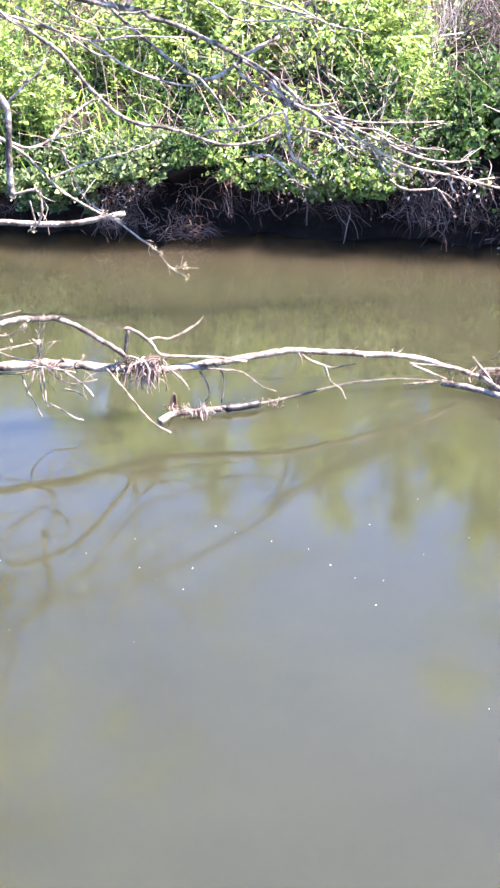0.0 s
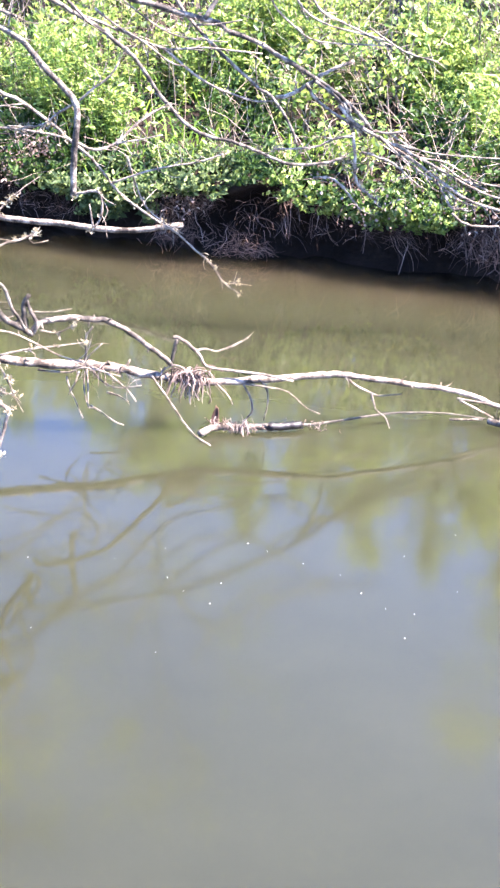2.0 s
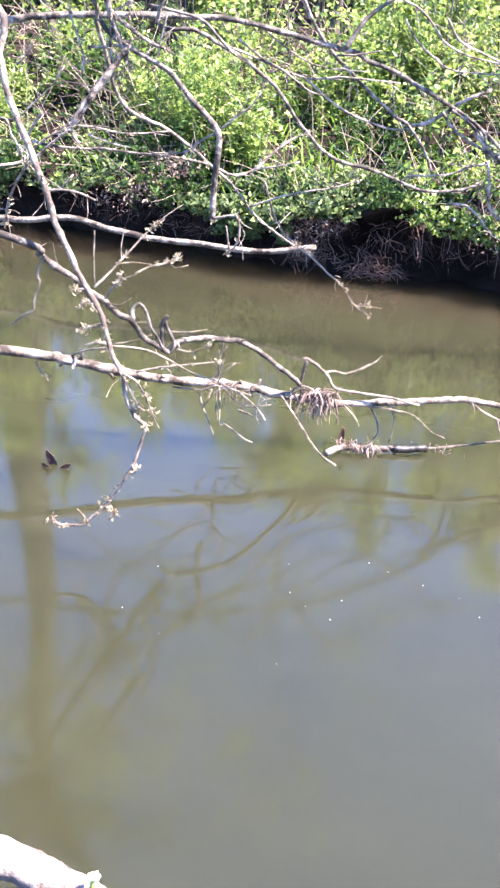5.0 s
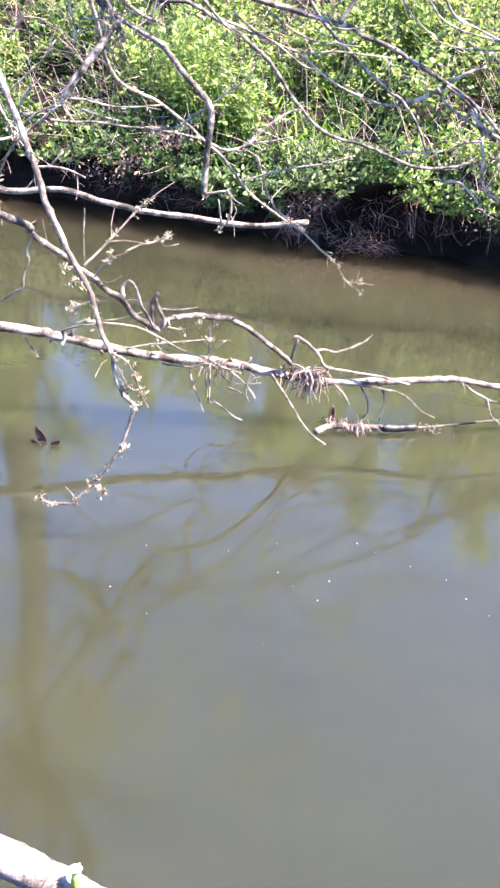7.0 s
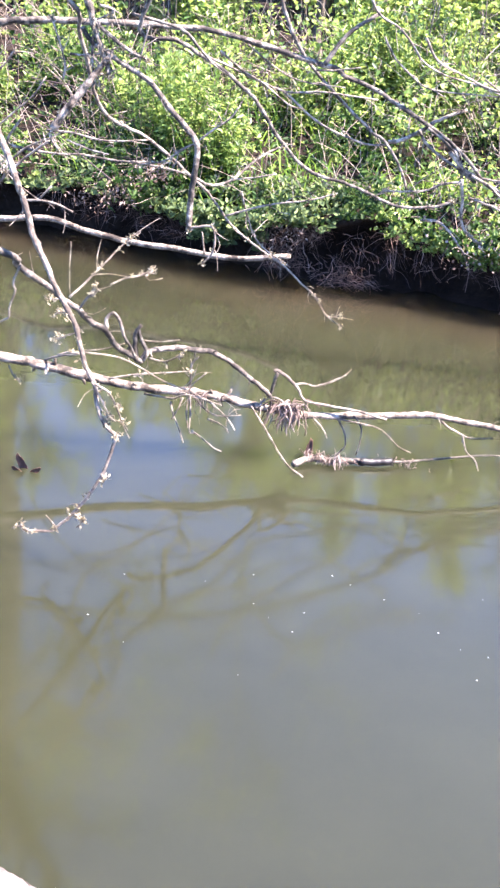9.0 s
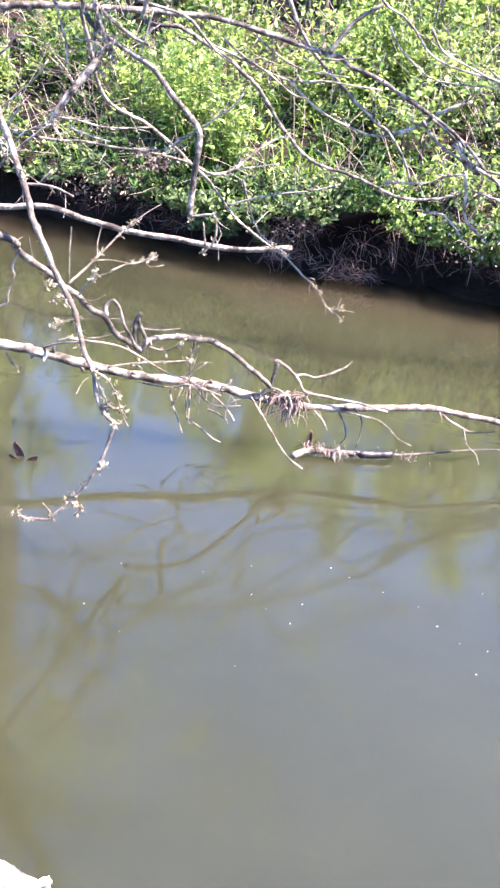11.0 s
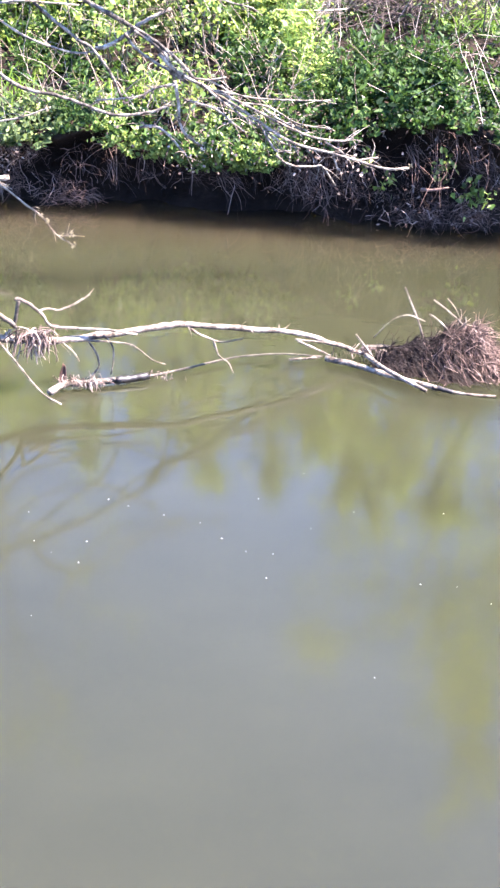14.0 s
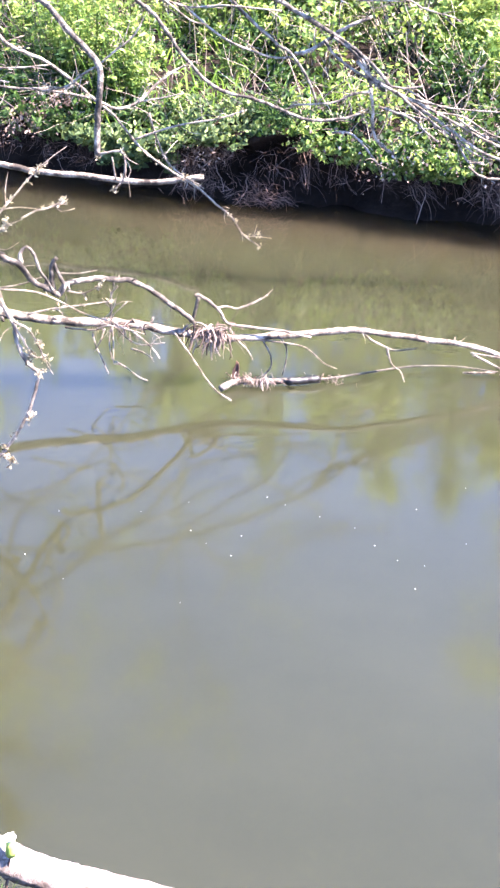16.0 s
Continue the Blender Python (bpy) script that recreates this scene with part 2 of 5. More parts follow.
def tube(soup, line, r0, r1, sides=6, knots=0.0, cap=True):
    """A tapered, slightly knotty round limb along a line."""
    line = np.asarray(line, float)
    n = len(line)
    way = np.gradient(line, axis=0)
    way /= np.linalg.norm(way, axis=1)[:, None] + 1e-9
    u = np.cross(way[0], (0.3, 0.1, 0.95))
    u /= np.linalg.norm(u) + 1e-9
    verts, turn = [], np.linspace(0, 2 * np.pi, sides, endpoint=False)
    bulge = 1 + knots * (rng.random(n) - 0.35) * (rng.random(n) < 0.5)
    for i in range(n):
        u = u - way[i] * (u @ way[i])
        u /= np.linalg.norm(u) + 1e-9
        w = np.cross(way[i], u)
        r = (r0 + (r1 - r0) * i / (n - 1)) * bulge[i]
        ring = r * (1 + 0.12 * (rng.random(sides) - 0.5) * (knots > 0))
        verts.extend(line[i] + ring[:, None] * (np.cos(turn)[:, None] * u + np.sin(turn)[:, None] * w))
    faces = [(i * sides + j, i * sides + (j + 1) % sides, (i + 1) * sides + (j + 1) % sides, (i + 1) * sides + j)
             for i in range(n - 1) for j in range(sides)]
    if cap:
        faces += [tuple(range(sides))[::-1], tuple((n - 1) * sides + j for j in range(sides))]
    soup.add(verts, faces)


def stalk(soup, line, r0, r1):
    tube(soup, line, r0, r1, 3, 0.0, False)


LEAF_SHAPE = np.array([(0, 0, 0), (0.5, 0, -0.03), (1, 0, -0.14), (0.72, 0.27, 0.0), (0.30, 0.40, 0.06), (0.30, -0.40, 0.06), (0.72, -0.27, 0.0)])
LEAF_FACES = np.array([(0, 1, 2, 3, 4), (0, 5, 6, 2, 1)])


def leaf_mesh(name, at, way, face, size, wide, mat):
    """Many folded, pointed leaves in one mesh: places, pointing ways, upper sides, lengths and widths."""
    way = way / (np.linalg.norm(way, axis=1)[:, None] + 1e-9)
    side = np.cross(face, way)
    side /= np.linalg.norm(side, axis=1)[:, None] + 1e-9
    top = np.cross(way, side)
    k = len(LEAF_SHAPE)
    v = (at[:, None, :] + size[:, None, None] * (LEAF_SHAPE[None, :, 0, None] * way[:, None, :]
         + (LEAF_SHAPE[None, :, 1] * wide[:, None])[..., None] * side[:, None, :] + LEAF_SHAPE[None, :, 2, None] * top[:, None, :]))
    n = len(at)
    loops = (np.arange(n)[:, None, None] * k + LEAF_FACES[None]).reshape(-1)
    me = bpy.data.meshes.new(name)
    me.vertices.add(n * k)
    me.vertices.foreach_set("co", v.reshape(-1))
    me.loops.add(len(loops))
    me.loops.foreach_set("vertex_index", loops.astype(np.int32))
    me.polygons.add(2 * n)
    me.polygons.foreach_set("loop_start", (np.arange(2 * n) * 5).astype(np.int32))
    me.update(calc_edges=True)
    me.validate()
    me.materials.append(mat)
    return me


def spread(n, up=0.4):
    """n random directions, leaning up or down."""
    d = rng.normal(size=(n, 3))
    d /= np.linalg.norm(d, axis=1)[:, None]
    d[:, 2] += up
    return d / np.linalg.norm(d, axis=1)[:, None]


def fbm(x, y, s, seed=0.0):
    return noise.fractal(Vector((x * s + seed, y * s - seed, seed * 0.37)), 1.0, 2.0, 4)


# ---------------------------------------------------------------- ground and river
def far_edge(x):
    """Where the far bank meets the water."""
    x = max(-14.0, min(14.0, x))
    return 9.92 - 0.11 * x + 0.09 * math.sin(1.3 * x + 0.6) + 0.10 * fbm(x, 0, 0.9, 3.0)


def near_edge(x):
    x = max(-14.0, min(14.0, x))
    return 1.95 + 0.10 * math.sin(0.8 * x) + 0.25 * max(0.0, min(1.0, (-x - 1.2) / 2))


FAR_PROFILE = [(-6.0, -0.9), (-1.2, -0.5), (0.10, -0.28), (0.22, -0.02), (0.42, 0.10), (0.46, 0.26), (0.30, 0.40), (0.08, 0.48), (-0.05, 0.53),
               (0.05, 0.60), (0.3, 0.70), (0.7, 0.82), (1.2, 0.95), (1.8, 1.08), (2.6, 1.22), (3.6, 1.34), (5.0, 1.48), (8.0, 1.7), (14.0, 2.0),
               (26.0, 2.4), (60.0, 3.0), (160.0, 4.0), (600.0, 6.0)]
NEAR_PROFILE = [(4.5, -0.9), (1.0, -0.5), (0.15, -0.25), (0.02, 0.0), (-0.06, 0.35), (-0.16, 0.72), (-0.35, 1.0), (-0.6, 1.2), (-0.95, 1.3), (-1.6, 1.35),
                (-3.0, 1.4), (-6.0, 1.5), (-14.0, 1.7), (-40.0, 2.0), (-600.0, 5.0)]


def lip_z(x):
    """The height of the far bank's broken lip above the water."""
    return float(np.interp(x, (-6, -3, -1.8, -1.1, -0.6, -0.2, 0.3, 0.9, 1.4, 1.9, 2.3, 2.7, 3.3, 6), (0.5, 0.52, 0.46, 0.56, 0.70, 0.70, 0.60, 0.56, 0.66, 0.92, 0.98, 0.90, 0.80, 0.7))) + 0.05 * fbm(x, 0, 3.0, 12.0)


def ground_z(x, y):
    """The height of the far bank's top at a place behind its lip."""
    s = y - far_edge(x)
    lift = (lip_z(x) - 0.53) * max(0.0, min(1.0, 1 - s / 1.2))
    ss, zz = [p[0] for p in FAR_PROFILE[8:]], [p[1] for p in FAR_PROFILE[8:]]
    return float(np.interp(s, ss, zz)) + lift + 0.10 * fbm(x, y, 0.7, 5.0) * min(1.0, max(0.0, s))


def build_ground():
    xs = np.concatenate([[-600, -200, -80, -40, -24, -16, -12, -9], np.arange(-7, 7.01, 0.06), [9, 12, 16, 24, 40, 80, 200, 600]])
    rows = [("n", s, z) for s, z in NEAR_PROFILE[::-1]] + [("f", s, z) for s, z in FAR_PROFILE]
    verts, faces = [], []
    for kind, s, z in rows:
        for x in xs:
            y = s + (near_edge(x) if kind == "n" else far_edge(x))
            w = 0.0
            if kind == "f" and s > 0.3:
                w = 0.10 * fbm(x, y, 0.7, 5.0)
            elif kind == "f" and -0.1 < s <= 0.3 and z > -0.2:
                y += 0.22 * fbm(x, z * 2, 1.9, 9.0) + 0.13 * fbm(x, z * 4, 5.0, 1.0)
                w = 0.05 * fbm(x, z, 3.1, 2.0)
            elif kind == "n" and s < -0.1:
                w = 0.05 * fbm(x, y, 1.2, 4.0)
            if kind == "n" and z > 1.1:
                w += 0.22 * math.exp(-((x + 1.5) ** 2 + (y - 0.9) ** 2) / 0.5)
            if kind == "f" and z > 0:
                w += (lip_z(x) - 0.53) * (z / 0.53 if z < 0.53 else max(0.0, min(1.0, 1 - s / 1.2)))
            verts.append((x, y, z + w))
    nx = len(xs)
    for i in range(len(rows) - 1):
        for j in range(nx - 1):
            faces.append((i * nx + j, i * nx + j + 1, (i + 1) * nx + j + 1, (i + 1) * nx + j))
    me = bpy.data.meshes.new("ground")
    me.from_pydata(verts, [], faces)
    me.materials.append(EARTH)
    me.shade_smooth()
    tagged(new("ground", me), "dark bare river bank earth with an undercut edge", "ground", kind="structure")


def build_water():
    bm = bmesh.new()
    xs = [-600, -60, -20, -8, 0, 8, 20, 60, 600]
    rows = []
    for s in (0, 1):
        rows.append([bm.verts.new((x, 1.2 if s == 0 else 10.75 + 0.11 * max(-14, min(14, -x)), 0)) for x in xs])
    for a, b, c, d in zip(rows[0], rows[0][1:], rows[1][1:], rows[1]):
        bm.faces.new((a, b, c, d))
    me = bpy.data.meshes.new("water")
    bm.to_mesh(me)
    bm.free()
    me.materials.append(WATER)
    tagged(new("water", me), "still murky olive river water with soft reflections", "water", kind="structure")


build_ground()
build_water()
# ---------------------------------------------------------------- trees of the far bank
def grow(soup, start, way, length, r, depth, tips, bend=0.25):
    """A limb that wanders, tapers and forks; the places for leaves go into tips."""
    n = 5
    line, d = [np.array(start, float)], np.array(way, float)
    for _ in range(n):
        d = d + rng.normal(size=3) * bend * 0.5 + (0, 0, 0.06)
        d /= np.linalg.norm(d)
        line.append(line[-1] + d * length / n)
    end = r * (0.62 if depth else 0.25)
    tube(soup, line, r, end, 6 if r > 0.03 else 4, 0.15)
    for i in range(2, n + 1):
        if depth == 0 or (depth == 1 and i > 2):
            tips.append((line[i], d.copy()))
    if depth:
        for _ in range(3 if depth > 1 else 4):
            k = rng.integers(2, n + 1)
            side = d + rng.normal(size=3) * 0.75
            side /= np.linalg.norm(side)
            grow(soup, line[k], side, length * (0.55 + 0.25 * rng.random()), r * 0.5, depth - 1, tips, bend)


def tree(x, y, height, lean, leaves, label, size=0.085, name="riverside_tree", crown_low=0.35, thick=0.0, slim=False, mat=None):
    z = ground_z(x, y) - 0.1
    root = thing(name, label, "tree", (x, y, z), "trees on the far bank")
    trunk, tips = Soup(), []
    n = 7
    line = [np.array((x, y, z))]
    for i in range(n):
        line.append(line[-1] + np.array((lean + 0.25 * rng.normal() * 0.5, 0.12 * rng.normal(), height * 0.85 / n)))
    r = thick or (0.012 * height + 0.02 if height < 15 else 0.13)
    tube(trunk, smooth_line(line, 3), r, r * 0.3, 8, 0.15)
    for i in range(1, n + 1):
        for _ in range(3):
            t = rng.random()
            if (i - 1 + t) / n < crown_low * 0.6:
                continue
            at = line[i - 1] * (1 - t) + line[i] * t
            a = rng.random() * 2 * np.pi
            limb = Soup()
            grow(limb, at, (np.cos(a), np.sin(a), 1.5 if slim else 0.55), height * (0.10 if slim else 0.20) * (1.25 - 0.6 * i / n), r * 0.38, 2, tips)
            part("limb", limb.mesh("limb", TRUNK), root)
    part("trunk", trunk.mesh("trunk", TRUNK), root)
    tp = np.array([t[0] for t in tips])
    pick = rng.integers(0, len(tp), leaves)
    at = tp[pick] + rng.normal(size=(leaves, 3)) * (0.09 if slim else 0.16) * (height / 8) ** 0.5
    me = leaf_mesh("crown", at, spread(leaves, -0.3), spread(leaves, 1.2), size * (0.6 + 0.8 * rng.random(leaves)), 0.7 + 0.5 * rng.random(leaves), mat or LEAF_TREE)
    part("crown", me, root, "loose pale green spring leaves")


# x, y, height, lean, leaves
for tx, ty, th, tl, tn in ((-9.8, 18.0, 8.5, 0.05, 2600), (6.3, 18.6, 11.5, -0.1, 5200), (8.6, 17.0, 9.5, -0.05, 3000), (11.5, 19.5, 10.0, 0.0, 2400), (-13.5, 19.0, 10.0, 0.0, 2200)):
    tree(tx, ty, th, tl, tn, "riverside tree in pale green spring leaf", thick=0.05)
for tx, ty, th, tn in ((-2.1, 18.4, 6.4, 1500), (-1.35, 17.6, 5.0, 1300), (-0.7, 19.5, 7.2, 1500), (0.0, 18.2, 5.4, 1300), (0.6, 17.6, 6.2, 1500), (1.2, 19.0, 5.6, 1300), (1.9, 18.8, 7.4, 1500),
                       (2.6, 17.8, 5.2, 1300), (3.3, 18.2, 6.8, 1500), (4.0, 19.0, 5.8, 1300), (4.7, 19.2, 7.6, 1600)):
    tree(tx, ty, th, 0.015, tn, "slender upright tree in pale green spring leaf", 0.095, "slender_tree", thick=0.045, slim=True)
for tx, ty, th, tn in ((-7.9, 17.4, 3.6, 2200), (-6.6, 16.6, 3.3, 2200), (-5.4, 17.2, 3.6, 2200), (-4.4, 16.4, 3.2, 2200), (-3.3, 17.0, 3.7, 2200), (-2.3, 16.8, 4.2, 2400)):
    tree(tx, ty, th, 0.0, tn, "low bushy tree in fresh leaf behind the bank", 0.09, "low_tree", 0.3)
for tx, ty, th, tn in ((-9.4, 23.0, 20.0, 1600), (-3.9, 27.0, 19.0, 700), (9.8, 22.5, 17.0, 3200)):
    tree(tx, ty, th, 0.06, tn, "tall riverside tree in thin spring leaf", 0.15, crown_low=1.0, thick=0.075)
tree(-6.95, 17.8, 17.0, 0.02, 600, "old riverside tree with a thick dark trunk", 0.13, "old_tree", 1.1, 0.42)
for tx, ty, th, tn in ((0.5, 13.3, 3.3, 1300), (1.6, 13.7, 3.4, 1400), (2.9, 14.6, 3.4, 1400), (-4.9, 13.7, 3.6, 1400), (-1.7, 14.4, 3.4, 900)):
    tree(tx, ty, th, 0.0, tn, "young tree in fresh leaf behind the bank", 0.075, "young_tree", 0.7)

# Low trees added to shade the wood's edge; dark leaf colour adds more shade.
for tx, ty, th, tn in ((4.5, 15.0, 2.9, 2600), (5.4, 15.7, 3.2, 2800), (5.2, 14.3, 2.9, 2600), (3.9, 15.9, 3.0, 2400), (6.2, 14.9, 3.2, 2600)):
    tree(tx, ty, th, -0.02, tn, "low leafy tree added for shade at the wood edge, coloured dark", 0.11, "shade_tree", 0.75, mat=LEAF_NETTLE)
for tx, ty, th in ((3.35, 14.9, 5.6), (3.75, 14.5, 5.2), (4.15, 15.2, 6.0), (4.45, 14.7, 5.4), (2.95, 15.6, 5.8)):
    tree(tx, ty, th, 0.01, 500, "thin pale trunk at the edge of the wood", 0.095, "slender_tree", 0.95, 0.028, True)


# ---------------------------------------------------------------- undergrowth on the far bank
def bank_spot(x0, x1, s0, s1, n, seed=0.0, clump=0.0, drop=0.0, gaps=True):
    """n random places on the bank: x, y, ground height and distance behind the lip."""
    out = []
    while len(out) < n:
        x, s = x0 + (x1 - x0) * rng.random(), s0 + (s1 - s0) * rng.random() ** 1.2
        if gaps and s > 0.3 and fbm(x, s, 2.0, 77.0) < -0.10 and rng.random() < 0.85:
            continue
        if clump and fbm(x, s, 0.9, seed) < clump * rng.random():
            continue
        if (1.45 < x < 3.3 and 1.5 < s < 4.2 and rng.random() < 0.6) or (x < -2.3 and 0.4 < s < 3.5 and rng.random() < 0.15):
            continue
        if x > 2.7 and 4.3 < s < 8.0 and rng.random() < 0.9:
            continue
        y = far_edge(x) + s
        z = ground_z(x, y) if s > -0.02 else lip_z(x) + 0.02
        if drop:
            z = lip_z(x) + 0.02 - drop * rng.random() * max(0.0, min(1.0, 0.5 + 1.6 * fbm(x, 0, 1.3, seed)))
            y = far_edge(x) - 0.02
        out.append((x, y, z, s))
    return np.array(out)


def herb_layer(name, label, n, x0, x1, s0, s1, low, high, per, size, mat, seed, clump=0.0, droop=-0.25, stem_mat=None, wide=0.75, drop=0.0, gaps=True):
    """Leafy herbs: upright stems with leaves in pairs, larger below the top."""
    spots = bank_spot(x0, x1, s0, s1, n, seed, clump, drop, gaps)
    stems = Soup()
    at, way, face, sz = [], [], [], []
    for x, y, z, s in spots:
        h = low + (high - low) * max(0.05, min(1, 0.5 + 0.9 * fbm(x, y, 0.8, seed + 1) + 0.35 * (rng.random() - 0.5)))
        h *= max(0.35, min(1.35, 0.85 + 1.6 * fbm(x, s, 2.0, 77.0))) if s > 0.3 else 1.0
        tilt = np.array((rng.normal() * 0.18, rng.normal() * 0.16 - (0.55 if s < 0.25 else 0.12), 1.0))
        if s < 0.12:
            tilt = np.array((rng.normal() * 0.3, -0.75, 0.85 - 0.75 * rng.random()))
        tilt /= np.linalg.norm(tilt)
        base = np.array((x, y, z - 0.03))
        top = base + tilt * h + (0, 0, -0.02)
        stalk(stems, [base, (base + top) / 2 + rng.normal(size=3) * 0.02, top], 0.004, 0.002)
        nodes = max(2, per // 5)
        for k in range(per):
            j = k % nodes
            t = 1.0 - 0.72 * j / nodes
            a = rng.random() * 2 * np.pi
            d = np.array((np.cos(a), np.sin(a), (0.75 if j == 0 else droop) + 0.5 * rng.random()))
            at.append(base + (top - base) * t + rng.normal(size=3) * 0.012)
            way.append(d)
            face.append(tilt + rng.normal(size=3) * 0.35)
            sz.append(size * (0.40 + 1.05 * rng.random() ** 1.6) * (1.3 - 0.5 * t))
    m = len(at)
    root = thing(name, label, "undergrowth", (0, 12, 0.8), kind="stuff")
    part("leaves", leaf_mesh("leaves", np.array(at), np.array(way), np.array(face), np.array(sz), wide * (0.8 + 0.5 * rng.random(m)), mat), root, kind="stuff")
    part("stems", stems.mesh("stems", stem_mat or GRASS), root, kind="stuff")


herb_layer("leafy_herbs", "bright yellow-green leafy herbs covering the river bank", 2500, -5.5, 1.45, 0.30, 4.2, 0.10, 0.80, 19, 0.066, LEAF_FRESH, 1.0, 0.55, -0.25, None, 0.46)
herb_layer("edge_weeds", "grey-green weeds fringing the bank's edge", 760, -5.8, -0.6, -0.12, 0.45, 0.05, 0.36, 12, 0.062, LEAF_WEED, 14.0, 0.0, -0.25, LEAF_NETTLE, 0.6)
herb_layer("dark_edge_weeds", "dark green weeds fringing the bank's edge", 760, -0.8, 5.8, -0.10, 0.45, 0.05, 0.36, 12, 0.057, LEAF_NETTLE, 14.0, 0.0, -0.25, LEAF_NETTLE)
herb_layer("hanging_growth", "leafy growth hanging down over the undercut", 210, -5.8, -1.5, -0.06, 0.0, 0.10, 0.28, 12, 0.056, LEAF_WEED, 21.0, 0.2, -0.45, None, 0.65, 0.30)
herb_layer("hanging_weeds", "leafy weeds hanging in lobes over the undercut", 190, -2.0, 3.4, -0.06, 0.0, 0.08, 0.28, 12, 0.050, LEAF_FRESH, 23.0, 0.6, -0.45, None, 0.6, 0.16)
herb_layer("low_herbs", "low bright green ground leaves on the bank", 1700, -6.2, 2.0, 0.02, 3.6, 0.04, 0.18, 9, 0.054, LEAF_FRESH, 11.0, 0.0, -0.25, None, 0.55, 0.0, False)
herb_layer("nettles", "deep green nettles crowding the top of the bank", 1200, 1.4, 6.5, 0.05, 2.2, 0.10, 0.46, 15, 0.076, LEAF_NETTLE, 2.0, 0.1, -0.35, LEAF_NETTLE, 0.5)
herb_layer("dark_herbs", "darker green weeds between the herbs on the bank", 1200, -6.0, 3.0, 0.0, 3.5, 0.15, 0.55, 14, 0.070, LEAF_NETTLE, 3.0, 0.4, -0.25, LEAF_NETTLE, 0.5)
herb_layer("back_growth", "tangled green growth behind the bank", 1500, -9.0, 9.0, 3.6, 8.0, 0.3, 1.1, 14, 0.10, LEAF_FRESH, 4.0, 0.2)
herb_layer("far_growth", "pale green thicket filling the land behind the bank", 2200, -13.0, 13.0, 7.5, 15.0, 0.4, 1.7, 15, 0.16, LEAF_TREE, 5.0, 0.2)
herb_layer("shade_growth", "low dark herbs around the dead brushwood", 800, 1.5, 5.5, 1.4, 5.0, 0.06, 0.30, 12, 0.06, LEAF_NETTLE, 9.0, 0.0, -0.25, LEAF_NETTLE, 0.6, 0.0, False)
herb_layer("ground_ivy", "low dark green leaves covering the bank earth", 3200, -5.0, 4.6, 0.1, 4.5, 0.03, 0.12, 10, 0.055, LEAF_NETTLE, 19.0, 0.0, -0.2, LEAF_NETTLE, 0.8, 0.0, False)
herb_layer("lip_growth", "bright leafy plants hanging over the bank's edge", 130, 0.2, 1.3, -0.10, 0.3, 0.10, 0.36, 13, 0.050, LEAF_FRESH, 6.0, 0.3, -0.25, None, 0.6)
herb_layer("lip_weeds", "mixed weeds leaning over the bank's edge", 110, -5.5, -0.3, -0.05, 0.35, 0.10, 0.30, 13, 0.048, LEAF_FRESH, 7.0, 0.7, -0.25, None, 0.6)


def grass_layer():
    soup = Soup()
    for cx, cs in ((-2.6, 0.35), (-1.9, 0.25), (-3.4, 0.3), (-1.35, 0.5), (1.6, 0.5), (-0.2, 0.6), (-2.2, 0.9), (-2.9, 1.6), (-1.6, 1.9), (-3.9, 1.8),
                   (3.3, 2.9), (3.5, 3.3), (4.0, 3.1)):
        for _ in range(70):
            x, s = cx + rng.normal() * 0.28, max(0.0, cs + rng.normal() * 0.2)
            y = far_edge(x) + s
            z = ground_z(x, y)
            h = 0.10 + 0.22 * rng.random()
            lean = rng.normal(size=2) * 0.14 + (0, -0.10)
            b = np.array((x, y, z))
            m = b + (lean[0] * 0.5, lean[1] * 0.5, h * 0.65)
            t = b + (lean[0] * 1.6, lean[1] * 1.6, h)
            w = 0.006 + 0.004 * rng.random()
            a = rng.random() * np.pi
            o = np.array((np.cos(a) * w, np.sin(a) * w, 0))
            soup.add([b - o, b + o, m + o * 0.8, m - o * 0.8, t], [(0, 1, 2, 3), (3, 2, 4)])
    ob = new("grass_tufts", soup.mesh("grass_tufts", GRASS))
    tagged(ob, "bright green grass tufts along the bank", "grass", kind="stuff")


grass_layer()


def dry_stalks():
    """Last year's pale stalks standing and lying among the green."""
    soup = Soup()
    for x, y, z, s in bank_spot(-6, 6, 0.0, 5.0, 1700, 8.0):
        h = 0.25 + 0.7 * rng.random()
        d = rng.normal(size=3) * (0.45, 0.45, 0.2) + (0, -0.1, 0.9)
        if rng.random() < 0.35:
            d[2] *= 0.2
        d /= np.linalg.norm(d)
        b = np.array((x, y, z))
        stalk(soup, bent(b, d, h, 0.35, 0.12, 4), 0.0045, 0.0018)
    tagged(new("dry_stalks", soup.mesh("dry_stalks", STRAW)), "pale dry stalks of last year's weeds among the herbs", "dead stalks", kind="stuff")


dry_stalks()


